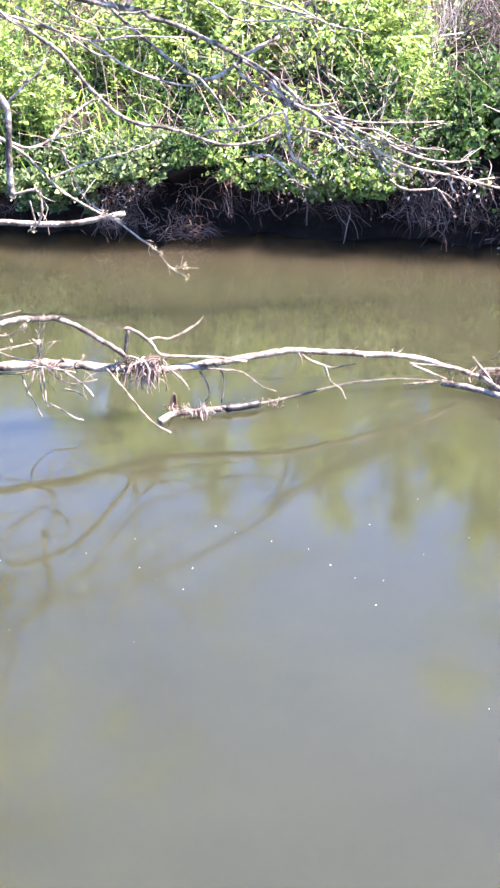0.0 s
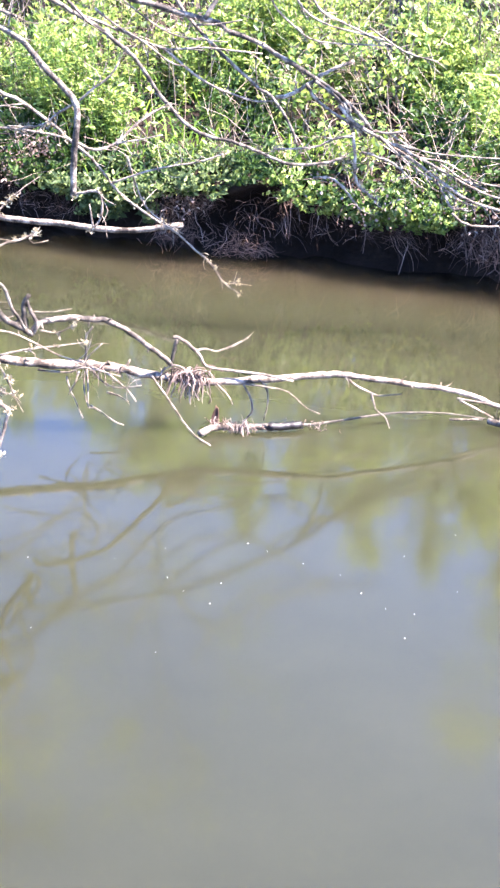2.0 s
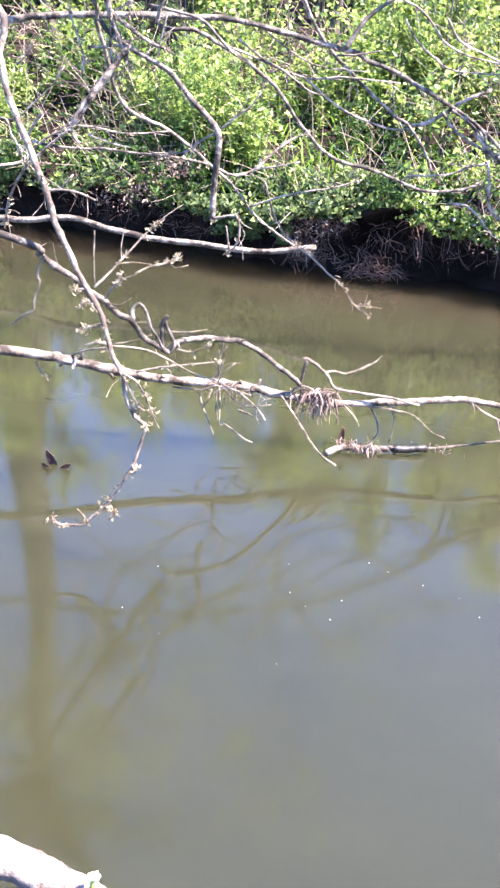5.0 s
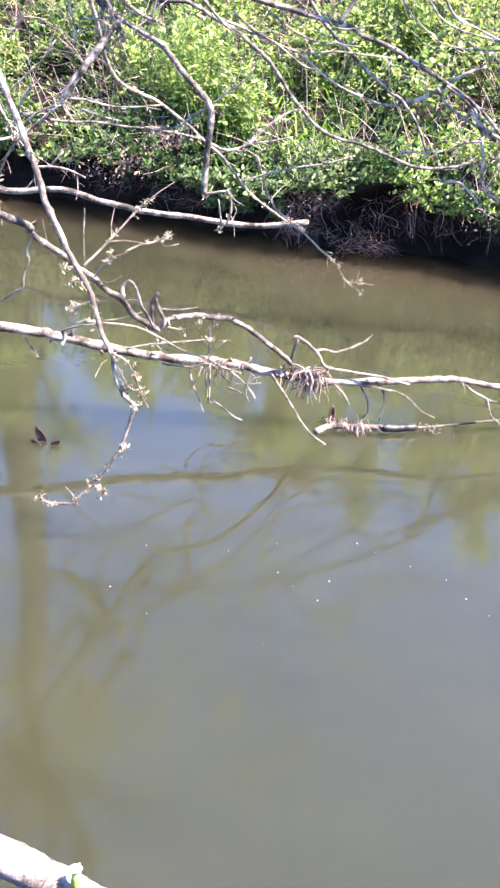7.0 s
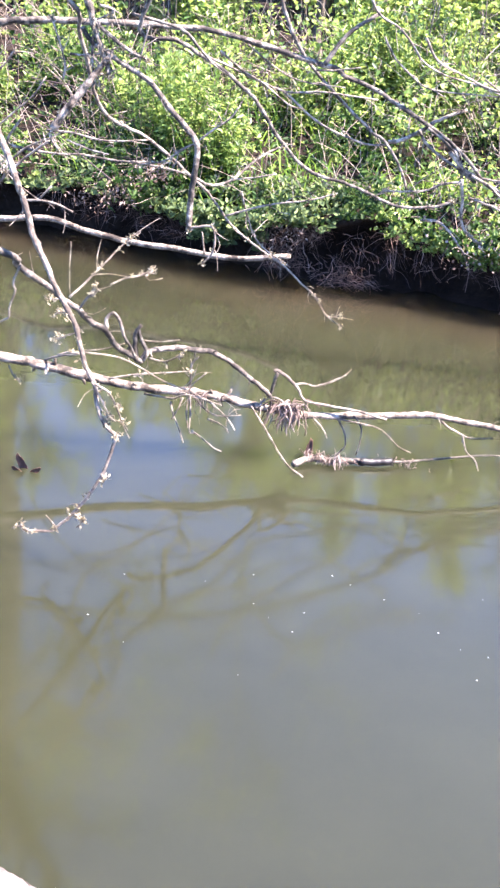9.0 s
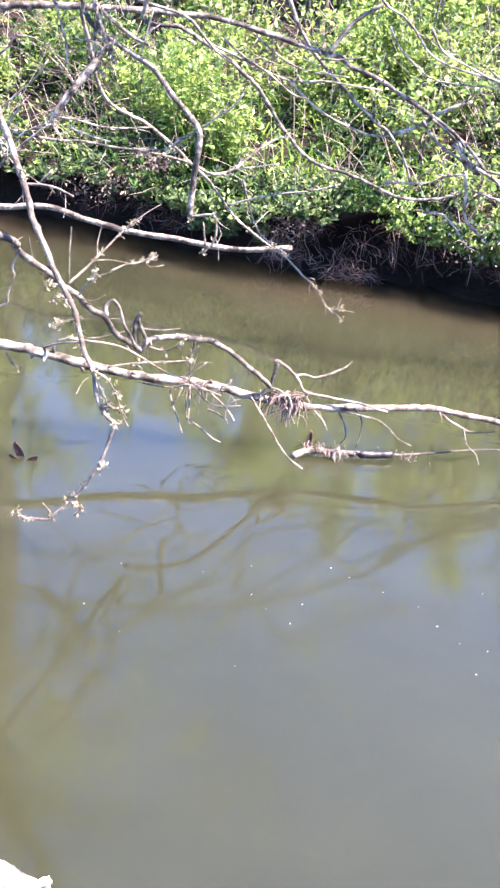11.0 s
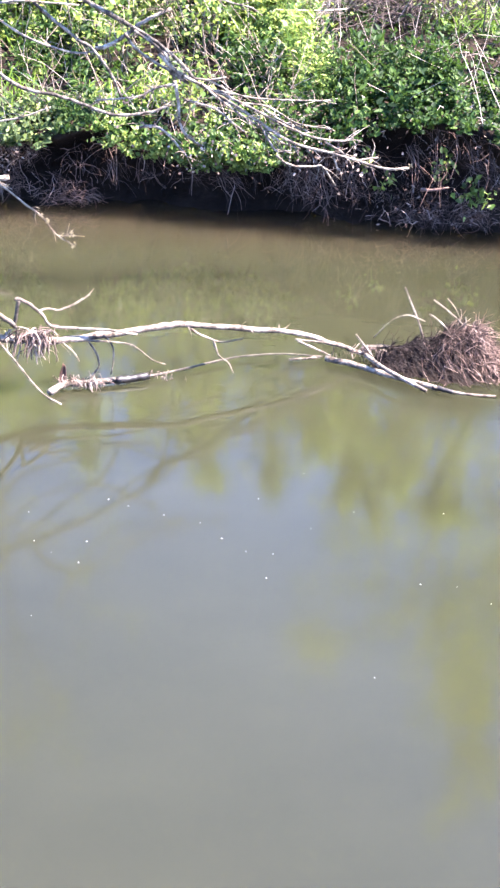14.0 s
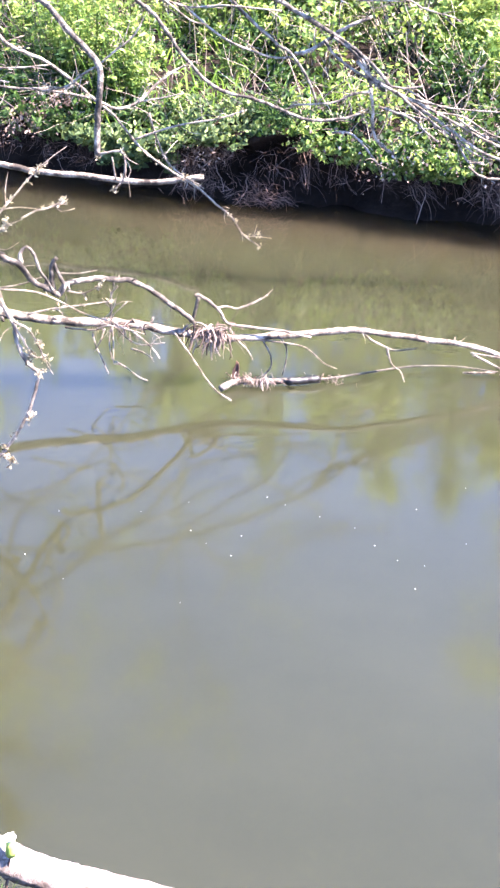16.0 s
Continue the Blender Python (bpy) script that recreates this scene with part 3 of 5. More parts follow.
def shrub(x, s, h, n, mat, label, size=0.06, spread_r=0.35):
    y = far_edge(x) + s
    z = ground_z(x, y)
    root = thing("shrub", label, "shrub", (x, y, z), "shrubs on the bank")
    at = []
    for k in range(7):
        stems = Soup()
        d = np.array((rng.normal() * 0.32, rng.normal() * 0.3 - 0.1, 1.0))
        line = [np.array((x + rng.normal() * 0.06, y + rng.normal() * 0.06, z - 0.03))]
        for _ in range(5):
            d = d + rng.normal(size=3) * 0.16
            d /= np.linalg.norm(d)
            line.append(line[-1] + d * h / 5 * (0.75 + 0.4 * rng.random()))
        tube(stems, line, 0.010, 0.003, 5, 0.1)
        at += [line[j] + rng.normal(size=3) * 0.03 for j in range(2, 6)]
        for _ in range(4):
            j = rng.integers(2, 6)
            e = line[j] + np.array((rng.normal(), rng.normal(), 0.4)) * spread_r * 0.5
            stalk(stems, [line[j], (line[j] + e) / 2 + rng.normal(size=3) * 0.02, e], 0.004, 0.002)
            at += [e, (e + line[j]) / 2]
        part("stem", stems.mesh("stem", TWIG), root)
    at = np.array(at)
    p = at[rng.integers(0, len(at), n)] + rng.normal(size=(n, 3)) * 0.07
    part("foliage", leaf_mesh("foliage", p, spread(n, -0.2), spread(n, 1.4), size * (0.6 + 0.7 * rng.random(n)), 0.65 + 0.4 * rng.random(n), mat), root)


# Leaves coloured dark to stand in for the shade inside the wood.
for x, s, h in ((4.6, 5.4, 2.6), (5.6, 5.4, 2.8), (6.6, 4.6, 2.6), (4.0, 6.6, 2.4), (-5.4, 5.6, 1.6)):
    shrub(x, s, h, 900, LEAF_NETTLE, "tall bush at the edge of the wood, coloured dark for shade", 0.09, 0.7)
for x, s, h in ((3.0, 6.4, 2.2), (2.0, 6.8, 2.2), (-3.4, 5.4, 1.9), (-4.6, 5.8, 2.0), (-2.2, 6.2, 2.0), (0.9, 6.8, 2.2), (-0.8, 6.6, 2.0)):
    shrub(x, s, h, 1100, LEAF_FRESH, "tall bush in bright spring leaf behind the bank", 0.10, 0.7)
for x, s, h, n, dark in ((0.55, 1.5, 1.15, 420, 0), (-0.35, 1.2, 0.8, 360, 0), (0.95, 0.7, 0.65, 380, 1), (0.2, 0.25, 0.55, 300, 0), (1.25, 0.15, 0.40, 240, 1),
                         (-1.5, 2.2, 1.1, 420, 0), (-2.6, 2.4, 1.0, 380, 0), (-3.7, 1.4, 0.9, 380, 1), (2.3, 0.5, 0.42, 300, 1), (3.1, 0.5, 0.42, 300, 1),
                         (-0.9, 3.0, 1.3, 420, 0), (0.95, 2.6, 1.2, 420, 0), (-0.5, 4.0, 1.6, 420, 0), (4.3, 1.6, 0.8, 420, 1), (-4.4, 2.8, 1.4, 420, 0), (0.6, 3.6, 1.5, 420, 0),
                         (2.95, 3.4, 0.5, 300, 0), (3.3, 3.3, 0.4, 200, 0)):
    shrub(x, s, h, int(n * 1.1), LEAF_NETTLE if dark else LEAF_FRESH, "dark green leafy bush on the bank" if dark else "young bush with bright spring leaves on the bank")


# ---------------------------------------------------------------- roots, dead brush and clods of the undercut
def root_tangle(x, top, wide, n, long, mat):
    y = far_edge(x)
    top, long = top + 0.5 * (lip_z(x) - 0.53), long + 0.4 * (lip_z(x) - 0.53)
    soup = Soup()
    for _ in range(max(4, n // 6)):
        hub = np.array((x + rng.normal() * wide, y - 0.04 + 0.10 * rng.random(), top + 0.10 * rng.normal()))
        swing = np.array((0.35 + 0.5 * rng.normal(), -0.55, -0.5 + 0.3 * rng.normal()))
        for _ in range(11):
            r = 0.0016 + 0.0035 * rng.random() ** 2
            ln = long * (0.25 + 0.75 * rng.random())
            line = bent(hub + rng.normal(size=3) * (0.035, 0.02, 0.03), swing + rng.normal(size=3) * 0.4, ln, 0.8, 0.28, 5)
            line[:, 2] = np.maximum(line[:, 2], 0.015)
            stalk(soup, line, r, r * 0.45)
            if rng.random() < 0.6:
                k = rng.integers(1, 5)
                stalk(soup, bent(line[k], rng.normal(size=3) + (0, -0.4, -0.3), ln * 0.4, 0.6, 0.3, 3), r * 0.7, r * 0.3)
    tagged(new("root_tangle", soup.mesh("root_tangle", mat)), "dry brown roots hanging down the undercut bank", "roots", "roots along the undercut", "stuff")


for x, top, wide, n, long in ((-4.2, 0.5, 0.25, 20, 0.4), (-3.3, 0.52, 0.22, 24, 0.4), (-2.5, 0.5, 0.2, 26, 0.35), (-1.45, 0.48, 0.10, 50, 0.36), (-0.95, 0.42, 0.2, 14, 0.35),
                              (-0.45, 0.50, 0.25, 34, 0.42), (0.1, 0.55, 0.25, 34, 0.45), (0.6, 0.55, 0.25, 48, 0.45), (1.0, 0.60, 0.14, 60, 0.42), (1.35, 0.58, 0.13, 80, 0.50), (1.75, 0.52, 0.16, 50, 0.42), (2.2, 0.58, 0.22, 40, 0.50),
                              (2.6, 0.55, 0.2, 40, 0.46), (3.3, 0.5, 0.25, 24, 0.42), (4.1, 0.5, 0.3, 24, 0.4)):
    root_tangle(x, top, wide, n, long, PALE_ROOT if x in (-1.45, 1.35, 2.2) else ROOT)


def dead_mat(x, low, wide, n, mat):
    """A mat of withered stalks caught on the bank at the water's edge."""
    y = far_edge(x) + 0.05
    soup = Soup()
    for _ in range(int(n * 1.6)):
        a = np.array((x + rng.normal() * wide, y + rng.normal() * 0.06, low + abs(rng.normal()) * 0.09))
        ln = 0.05 + 0.15 * rng.random()
        line = bent(a + (0, -0.05, 0), rng.normal(size=3) * (1.0, 0.5, 0.7) + (0, -0.3, 0.3), ln, 0.5, 0.3, 4)
        line[:, 2] = np.maximum(line[:, 2], 0.01)
        stalk(soup, line, 0.0015 + 0.003 * rng.random(), 0.001)
    tagged(new("withered_mat", soup.mesh("withered_mat", mat)), "withered pinkish-brown stalks washed against the bank foot", "dead stalks", "withered stalks at the bank foot", "stuff")


for x, low, wide, n in ((-2.3, 0.25, 0.2, 90), (1.6, 0.25, 0.3, 130), (2.35, 0.10, 0.28, 200), (-3.0, 0.3, 0.3, 110), (0.3, 0.30, 0.3, 60)):
    dead_mat(x, low, wide, n, ROOT)
for x, low, wide, n in ((-1.3, 0.12, 0.12, 110), (-0.72, 0.05, 0.15, 120), (2.75, 0.16, 0.2, 130), (-1.05, 0.42, 0.10, 60), (0.10, 0.55, 0.16, 60)):
    dead_mat(x, low, wide, n, PALE_ROOT)


def brush_heap(x, y, wide, high, n, label, upright=0.5, mat=None):
    z = ground_z(x, y)
    soup = Soup()
    for _ in range(n):
        a = np.array((x + rng.normal() * wide, y + rng.normal() * 0.4, z + rng.random() * high * 0.5))
        d = np.array((rng.normal(), rng.normal() * 0.6, rng.normal() * upright + upright * 0.8))
        d /= np.linalg.norm(d)
        ln = 0.35 + 0.75 * rng.random()
        r = 0.002 + 0.006 * rng.random() ** 3
        tube(soup, smooth_line([a, a + d * ln * 0.5 + rng.normal(size=3) * 0.05, a + d * ln + rng.normal(size=3) * 0.06], 2), r, r * 0.4, 4, 0.0, False)
    tagged(new("brush_heap", soup.mesh("brush_heap", mat or BRUSH)), label, "dead brush", "heaps of dead brush", "stuff")


brush_heap(1.65, 12.3, 0.12, 1.0, 150, "pale upright bundle of dead stems behind the bank", 2.2, STRAW)
brush_heap(2.45, 12.7, 0.46, 0.8, 560, "grey-brown heap of dead brushwood behind the nettles", 0.75)
brush_heap(-0.1, 12.6, 0.35, 0.8, 170, "pale dead grass stalks among green herbs", 0.9, STRAW)
brush_heap(-2.2, 12.7, 0.6, 0.5, 160, "pinkish dead brambles among the bank herbs", 0.5)
brush_heap(-3.0, 11.3, 0.3, 0.4, 110, "brown dead stems caught among the herbs", 0.5)
brush_heap(-3.4, 11.9, 0.4, 0.5, 120, "brown dead bramble stems on the bank", 0.5)
brush_heap(-2.9, 13.3, 0.6, 0.6, 120, "brown dead brushwood under the trees", 0.4)
brush_heap(-2.6, 10.8, 0.25, 0.3, 50, "brown withered stalks on the bank", 0.4)


def fallen_pole(a, b, r, mat, label):
    a, b = np.array(a), np.array(b)
    d = b - a
    line = [a - d * 0.25 - (0, 0, 0.05), a, (a + b) / 2 + rng.normal(size=3) * 0.03, b, b + d * 0.1]
    root = thing("dead_pole", label, "dead branch", tuple(a), "dead poles behind the bank")
    soup = Soup()
    tube(soup, smooth_line(line, 3), r, r * 0.6, 6, 0.2)
    part("pole", soup.mesh("pole", mat), root)


fallen_pole((1.94, 12.9, 1.16), (2.52, 12.9, 1.38), 0.018, TRUNK, "dark dead pole propped over the brushwood")
fallen_pole((2.72, 12.6, 1.3), (3.08, 12.6, 1.06), 0.016, TRUNK, "dark dead pole sloping into the nettles")
fallen_pole((3.27, 13.2, 1.27), (3.86, 13.2, 1.17), 0.018, TRUNK, "dark dead pole lying in the clearing")
fallen_pole((2.12, 12.2, 1.25), (2.38, 12.2, 0.92), 0.014, BRUSH, "pale broken pole leaning among nettles")


def sapling(x, s, h, n, label):
    """A thin upright stem with a few leaves."""
    y = far_edge(x) + s
    z = ground_z(x, y)
    root = thing("sapling", label, "sapling", (x, y, z), "saplings on the bank")
    line = [np.array((x, y, z - 0.05))]
    for _ in range(5):
        line.append(line[-1] + np.array((rng.normal() * 0.025, rng.normal() * 0.025, (h + 0.05) / 5)))
    soup = Soup()
    tube(soup, line, 0.010, 0.004, 6, 0.2)
    at = []
    for _ in range(9):
        k = rng.integers(1, 6)
        e = line[k] + np.array((rng.normal() * 0.16, rng.normal() * 0.14, 0.05 + 0.12 * rng.random()))
        twig = Soup()
        stalk(twig, [line[k], e], 0.004, 0.002)
        part("twig", twig.mesh("twig", TRUNK), root)
        at.append(e)
    part("stem", soup.mesh("stem", TRUNK), root)
    p = np.array(at)[rng.integers(0, len(at), n)] + rng.normal(size=(n, 3)) * 0.06
    part("foliage", leaf_mesh("foliage", p, spread(n, -0.2), spread(n, 1.4), 0.06 * (0.6 + 0.7 * rng.random(n)), 0.6 + 0.3 * rng.random(n), LEAF_FRESH), root)


for x, s, h, n in ((0.55, 1.6, 1.05, 60), (-0.75, 1.4, 0.9, 30), (-1.9, 2.0, 1.1, 40), (1.25, 2.0, 1.2, 60), (0.1, 2.6, 1.3, 60), (2.0, 3.0, 1.3, 20), (2.7, 3.4, 1.4, 20),
                   (3.3, 2.6, 1.3, 20), (-3.1, 2.2, 1.2, 40), (-2.3, 1.2, 0.8, 30), (1.7, 1.6, 0.9, 40), (-1.2, 3.2, 1.3, 50)):
    sapling(x, s, h, n, "thin sapling standing among the bank herbs")
for x, s, h in ((2.25, 2.6, 1.5), (2.5, 3.1, 1.6), (2.95, 2.9, 1.5), (3.45, 3.3, 1.6), (3.9, 3.0, 1.5), (2.05, 3.6, 1.6), (0.75, 1.9, 1.2), (-0.35, 2.6, 1.3)):
    sapling(x, s, h, 6, "thin almost leafless sapling by the dead brushwood")


def dry_patch(x, s, z, n, wide):
    """Withered leaves caught together on the bank."""
    y = far_edge(x) + s
    z += (lip_z(x) - 0.53) * (z > 0.5)
    at = np.array((x, y, z)) + rng.normal(size=(n, 3)) * (wide, 0.10, wide * 0.5)
    me = leaf_mesh("withered_leaves", at, spread(n, -0.6), spread(n, 0.6), 0.042 * (0.4 + 0.8 * rng.random(n)), 0.3 + 0.35 * rng.random(n), DRY_LEAF)
    tagged(new("withered_leaves", me), "pinkish brown withered leaves caught on the bank", "dead leaves", "withered leaves on the bank", "stuff")


for x, s, z, n, wide in ((-2.82, -0.26, 0.66, 300, 0.13), (-3.1, -0.22, 0.54, 170, 0.14), (-2.55, -0.16, 0.86, 200, 0.12), (-1.25, -0.18, 0.52, 200, 0.11), (-0.55, 0.1, 0.72, 90, 0.14), (0.15, 0.0, 0.62, 80, 0.16),
                         (1.35, -0.1, 0.66, 200, 0.28), (1.9, -0.05, 0.62, 120, 0.2), (2.6, 0.0, 0.55, 100, 0.2), (-2.0, 1.6, 1.15, 80, 0.25), (-0.1, 2.4, 1.4, 90, 0.3), (2.2, 0.0, 0.30, 90, 0.2)):
    dry_patch(x, s, z, n, wide)


for x, s, h, n in ((1.78, -0.04, 0.16, 30), (1.95, -0.06, 0.10, 22), (2.66, -0.10, 0.22, 40), (2.78, -0.16, 0.12, 26), (2.45, 0.0, 0.18, 34)):
    y = far_edge(x) + s
    z = 0.62 if s > -0.05 else 0.45
    at = np.array((x, y - 0.06, z)) + rng.normal(size=(n, 3)) * (0.045, 0.03, h * 0.35)
    root = thing("bank_sprout", "small yellow-green leafy sprout on the bare bank", "sprout", (x, y, z), "sprouts on the bank")
    part("leaves", leaf_mesh("leaves", at, spread(n, 0.2), spread(n, 1.2), 0.062 * (0.6 + 0.6 * rng.random(n)), 0.7 + 0.3 * rng.random(n), LEAF_FRESH), root)
    soup = Soup()
    stalk(soup, [(x, y + 0.05, z - 0.10), (x, y - 0.05, z), (x + 0.01, y - 0.07, z + h * 0.4)], 0.004, 0.002)
    part("stem", soup.mesh("stem", GRASS), root)
slab = Soup()
tube(slab, smooth_line([(2.22, 9.36, 0.47), (2.32, 9.34, 0.475), (2.45, 9.33, 0.505)], 4), 0.015, 0.007, 8, 0.3)
tagged(new("bark_slab", slab.mesh("bark_slab", PALE_ROOT)), "brown flat piece of bark caught on the bank roots", "bark")
# ---------------------------------------------------------------- the fallen tree
fallen = thing("fallen_tree", "pale bare fallen tree with its branches over the water", "fallen tree", (-7.2, 1.0, 1.1))
soup = Soup()
tube(soup, smooth_line([(-8.4, -0.6, 1.0), (-7.2, 1.0, 1.25), (-6.2, 3.2, 1.4), (-5.4, 5.0, 1.5), (-4.7, 6.9, 1.85), (-4.3, 8.2, 2.3)], 5), 0.19, 0.07, 10, 0.12)
part("trunk", soup.mesh("trunk", WOOD_GREY), fallen)


def branch(parent, name, pts, r0, r1, mat=None, buds=0, wander=0.5, side=0, stubs=0, knots=0.13):
    """One limb or twig of a tree, with small crooks and, on twigs, swollen buds."""
    line = smooth_line(pts, 4)
    r = r0 + (r1 - r0) * np.linspace(0, 1, len(line))[:, None]
    line[1:-1] += rng.normal(size=(len(line) - 2, 3)) * r[1:-1] * wander * 0.26
    soup = Soup()
    tube(soup, line, r0, r1, 10 if r0 > 0.012 else 6, knots)
    for _ in range(stubs):
        k = rng.integers(3, len(line) - 2)
        d = rng.normal(size=3) + (0, -0.3, 0.3)
        d /= np.linalg.norm(d)
        tube(soup, [line[k], line[k] + d * float(r[k, 0]) * 1.3, line[k] + d * float(r[k, 0]) * (1.8 + 1.5 * rng.random())], float(r[k, 0]) * 0.55, float(r[k, 0]) * 0.25, 6, 0.2)
    for _ in range(side):
        k = rng.integers(len(line) // 4, len(line) - 1)
        d = (line[k + 1] - line[k]) / (np.linalg.norm(line[k + 1] - line[k]) + 1e-9) * 0.8 + rng.normal(size=3) * (0.6, 0.4, 0.6)
        d /= np.linalg.norm(d)
        ln = 0.05 + 0.13 * rng.random()
        e = line[k] + d * ln
        e[2] = max(e[2], 0.03)
        tube(soup, smooth_line([line[k], (line[k] + e) / 2 + rng.normal(size=3) * 0.012, e], 2), 0.0035, 0.0018, 4, 0.2, False)
    ob = part(name, soup.mesh(name, mat or (WOOD_PALE if name == "limb" else TWIG)), parent)
    if buds:
        spots = [line[rng.integers(len(line) // 3, len(line))] + rng.normal(size=3) * 0.008 for _ in range(buds)]
        spots += [line[-1] + rng.normal(size=3) * 0.012 for _ in range(3)]
        for p in spots:
            m = 7
            me = leaf_mesh("bud", p + rng.normal(size=(m, 3)) * 0.004, spread(m, 0.5), spread(m, 0.3), 0.012 + 0.014 * rng.random(m), 0.45 + 0.3 * rng.random(m), BUD)
            part("bud", me, parent if parent.parent else ob)
    return ob


main = branch(fallen, "limb", [(-5.500, 4.600, 1.450), (-4.400, 5.350, 0.900), (-3.200, 5.770, 0.620), (-2.328, 5.980, 0.531), (-2.172, 6.018, 0.514), (-2.015, 6.056, 0.483), (-1.857, 6.095, 0.445), (-1.697, 6.134, 0.421), (-1.505, 6.181, 0.401), (-1.344, 6.221, 0.391), (-1.214, 6.252, 0.390), (-1.051, 6.293, 0.365), (-0.885, 6.333, 0.329), (-0.753, 6.366, 0.313), (-0.587, 6.406, 0.295), (-0.389, 6.455, 0.300), (-0.125, 6.519, 0.323), (0.074, 6.568, 0.340), (0.208, 6.601, 0.342), (0.330, 6.631, 0.322), (0.543, 6.683, 0.293), (0.799, 6.746, 0.254), (0.987, 6.792, 0.215), (1.181, 6.839, 0.140), (1.321, 6.874, 0.080), (1.420, 6.860, 0.060)], 0.0318, 0.0134, knots=0.3, stubs=22, side=8)
branch(main, "twig", [(-1.010, 6.350, 0.352), (-0.915, 6.301, 0.348), (-0.852, 6.255, 0.303), (-0.746, 6.168, 0.210), (-0.622, 6.069, 0.109), (-0.510, 6.000, 0.075)], 0.0067, 0.0051)
branch(main, "twig", [(-0.387, 6.450, 0.292), (-0.334, 6.450, 0.207), (-0.315, 6.450, 0.124), (-0.343, 6.450, 0.067), (-0.368, 6.450, 0.040)], 0.0068, 0.0051)
branch(main, "twig", [(-0.288, 6.450, 0.324), (-0.237, 6.450, 0.258), (-0.227, 6.450, 0.167), (-0.243, 6.450, 0.063)], 0.0059, 0.0042)
branch(main, "twig", [(-0.454, 6.450, 0.282), (-0.249, 6.432, 0.286), (-0.111, 6.420, 0.271), (0.001, 6.408, 0.189), (0.089, 6.400, 0.161)], 0.0059, 0.0034)
branch(main, "twig", [(-0.806, 6.400, 0.390), (-0.791, 6.400, 0.465), (-0.777, 6.400, 0.545)], 0.0101, 0.0118, WOOD_GREY)
branch(main, "twig", [(-0.801, 6.400, 0.553), (-0.761, 6.403, 0.547), (-0.690, 6.408, 0.501), (-0.642, 6.412, 0.452), (-0.596, 6.417, 0.384), (-0.460, 6.426, 0.371), (-0.257, 6.439, 0.358), (-0.087, 6.450, 0.331)], 0.0117, 0.0067)
branch(main, "twig", [(-0.673, 6.420, 0.474), (-0.608, 6.436, 0.484), (-0.541, 6.452, 0.473), (-0.446, 6.477, 0.509), (-0.369, 6.500, 0.558)], 0.0067, 0.0034, side=3)
branch(main, "twig", [(-0.534, 6.400, 0.291), (-0.459, 6.400, 0.220), (-0.430, 6.400, 0.166)], 0.0051, 0.0034)
branch(main, "twig", [(-1.282, 6.250, 0.388), (-1.276, 6.250, 0.478), (-1.274, 6.250, 0.567), (-1.236, 6.250, 0.624)], 0.0084, 0.0050, WOOD_GREY, side=5)
branch(main, "twig", [(0.229, 6.700, 0.287), (0.287, 6.700, 0.243), (0.389, 6.700, 0.201), (0.449, 6.700, 0.191), (0.575, 6.700, 0.217)], 0.0088, 0.0044)
branch(main, "twig", [(0.387, 6.650, 0.222), (0.421, 6.630, 0.130), (0.482, 6.615, 0.089), (0.516, 6.600, 0.024)], 0.0052, 0.0035)
branch(main, "twig", [(0.386, 6.650, 0.225), (0.394, 6.650, 0.174)], 0.0087, 0.0070)
branch(main, "twig", [(0.929, 6.750, 0.189), (1.060, 6.750, 0.133), (1.147, 6.750, 0.096)], 0.0090, 0.0054)
branch(main, "twig", [(0.907, 6.720, 0.213), (1.015, 6.720, 0.204), (1.124, 6.720, 0.194)], 0.0072, 0.0054)
branch(main, "twig", [(1.304, 6.780, 0.235), (1.442, 6.800, 0.059)], 0.0073, 0.0073)
branch(main, "twig", [(-1.265, 6.220, 0.384), (-1.246, 6.176, 0.278), (-1.235, 6.135, 0.181), (-1.191, 6.120, 0.186)], 0.0067, 0.0033)
branch(main, "twig", [(-1.240, 6.220, 0.152), (-1.169, 6.187, 0.132), (-1.091, 6.148, 0.101), (-1.026, 6.120, 0.094)], 0.0067, 0.0034)
branch(main, "twig", [(-1.382, 6.220, 0.321), (-1.355, 6.191, 0.257), (-1.309, 6.157, 0.186), (-1.263, 6.120, 0.110)], 0.0067, 0.0034)
branch(main, "twig", [(-1.224, 6.220, 0.390), (-1.132, 6.190, 0.368), (-1.056, 6.163, 0.329), (-0.987, 6.135, 0.279), (-0.958, 6.120, 0.246)], 0.0067, 0.0033)
branch(main, "twig", [(-1.145, 6.220, 0.246), (-1.070, 6.170, 0.252), (-1.002, 6.120, 0.243)], 0.0067, 0.0033)
branch(main, "twig", [(-1.241, 6.220, 0.380), (-1.163, 6.189, 0.321), (-1.071, 6.161, 0.303), (-0.931, 6.120, 0.350)], 0.0067, 0.0033)
branch(main, "twig", [(-1.308, 6.220, 0.360), (-1.321, 6.172, 0.305), (-1.347, 6.120, 0.250)], 0.0067, 0.0033)
branch(main, "twig", [(-1.548, 6.220, 0.344), (-1.368, 6.185, 0.358), (-1.263, 6.163, 0.406), (-1.051, 6.120, 0.393)], 0.0067, 0.0034)
branch(main, "twig", [(-1.274, 6.220, 0.365), (-1.267, 6.166, 0.280), (-1.243, 6.120, 0.211)], 0.0067, 0.0033)
branch(main, "twig", [(-2.212, 6.100, 0.429), (-2.123, 6.043, 0.525), (-2.019, 5.987, 0.592), (-1.856, 5.900, 0.664)], 0.0069, 0.0052)
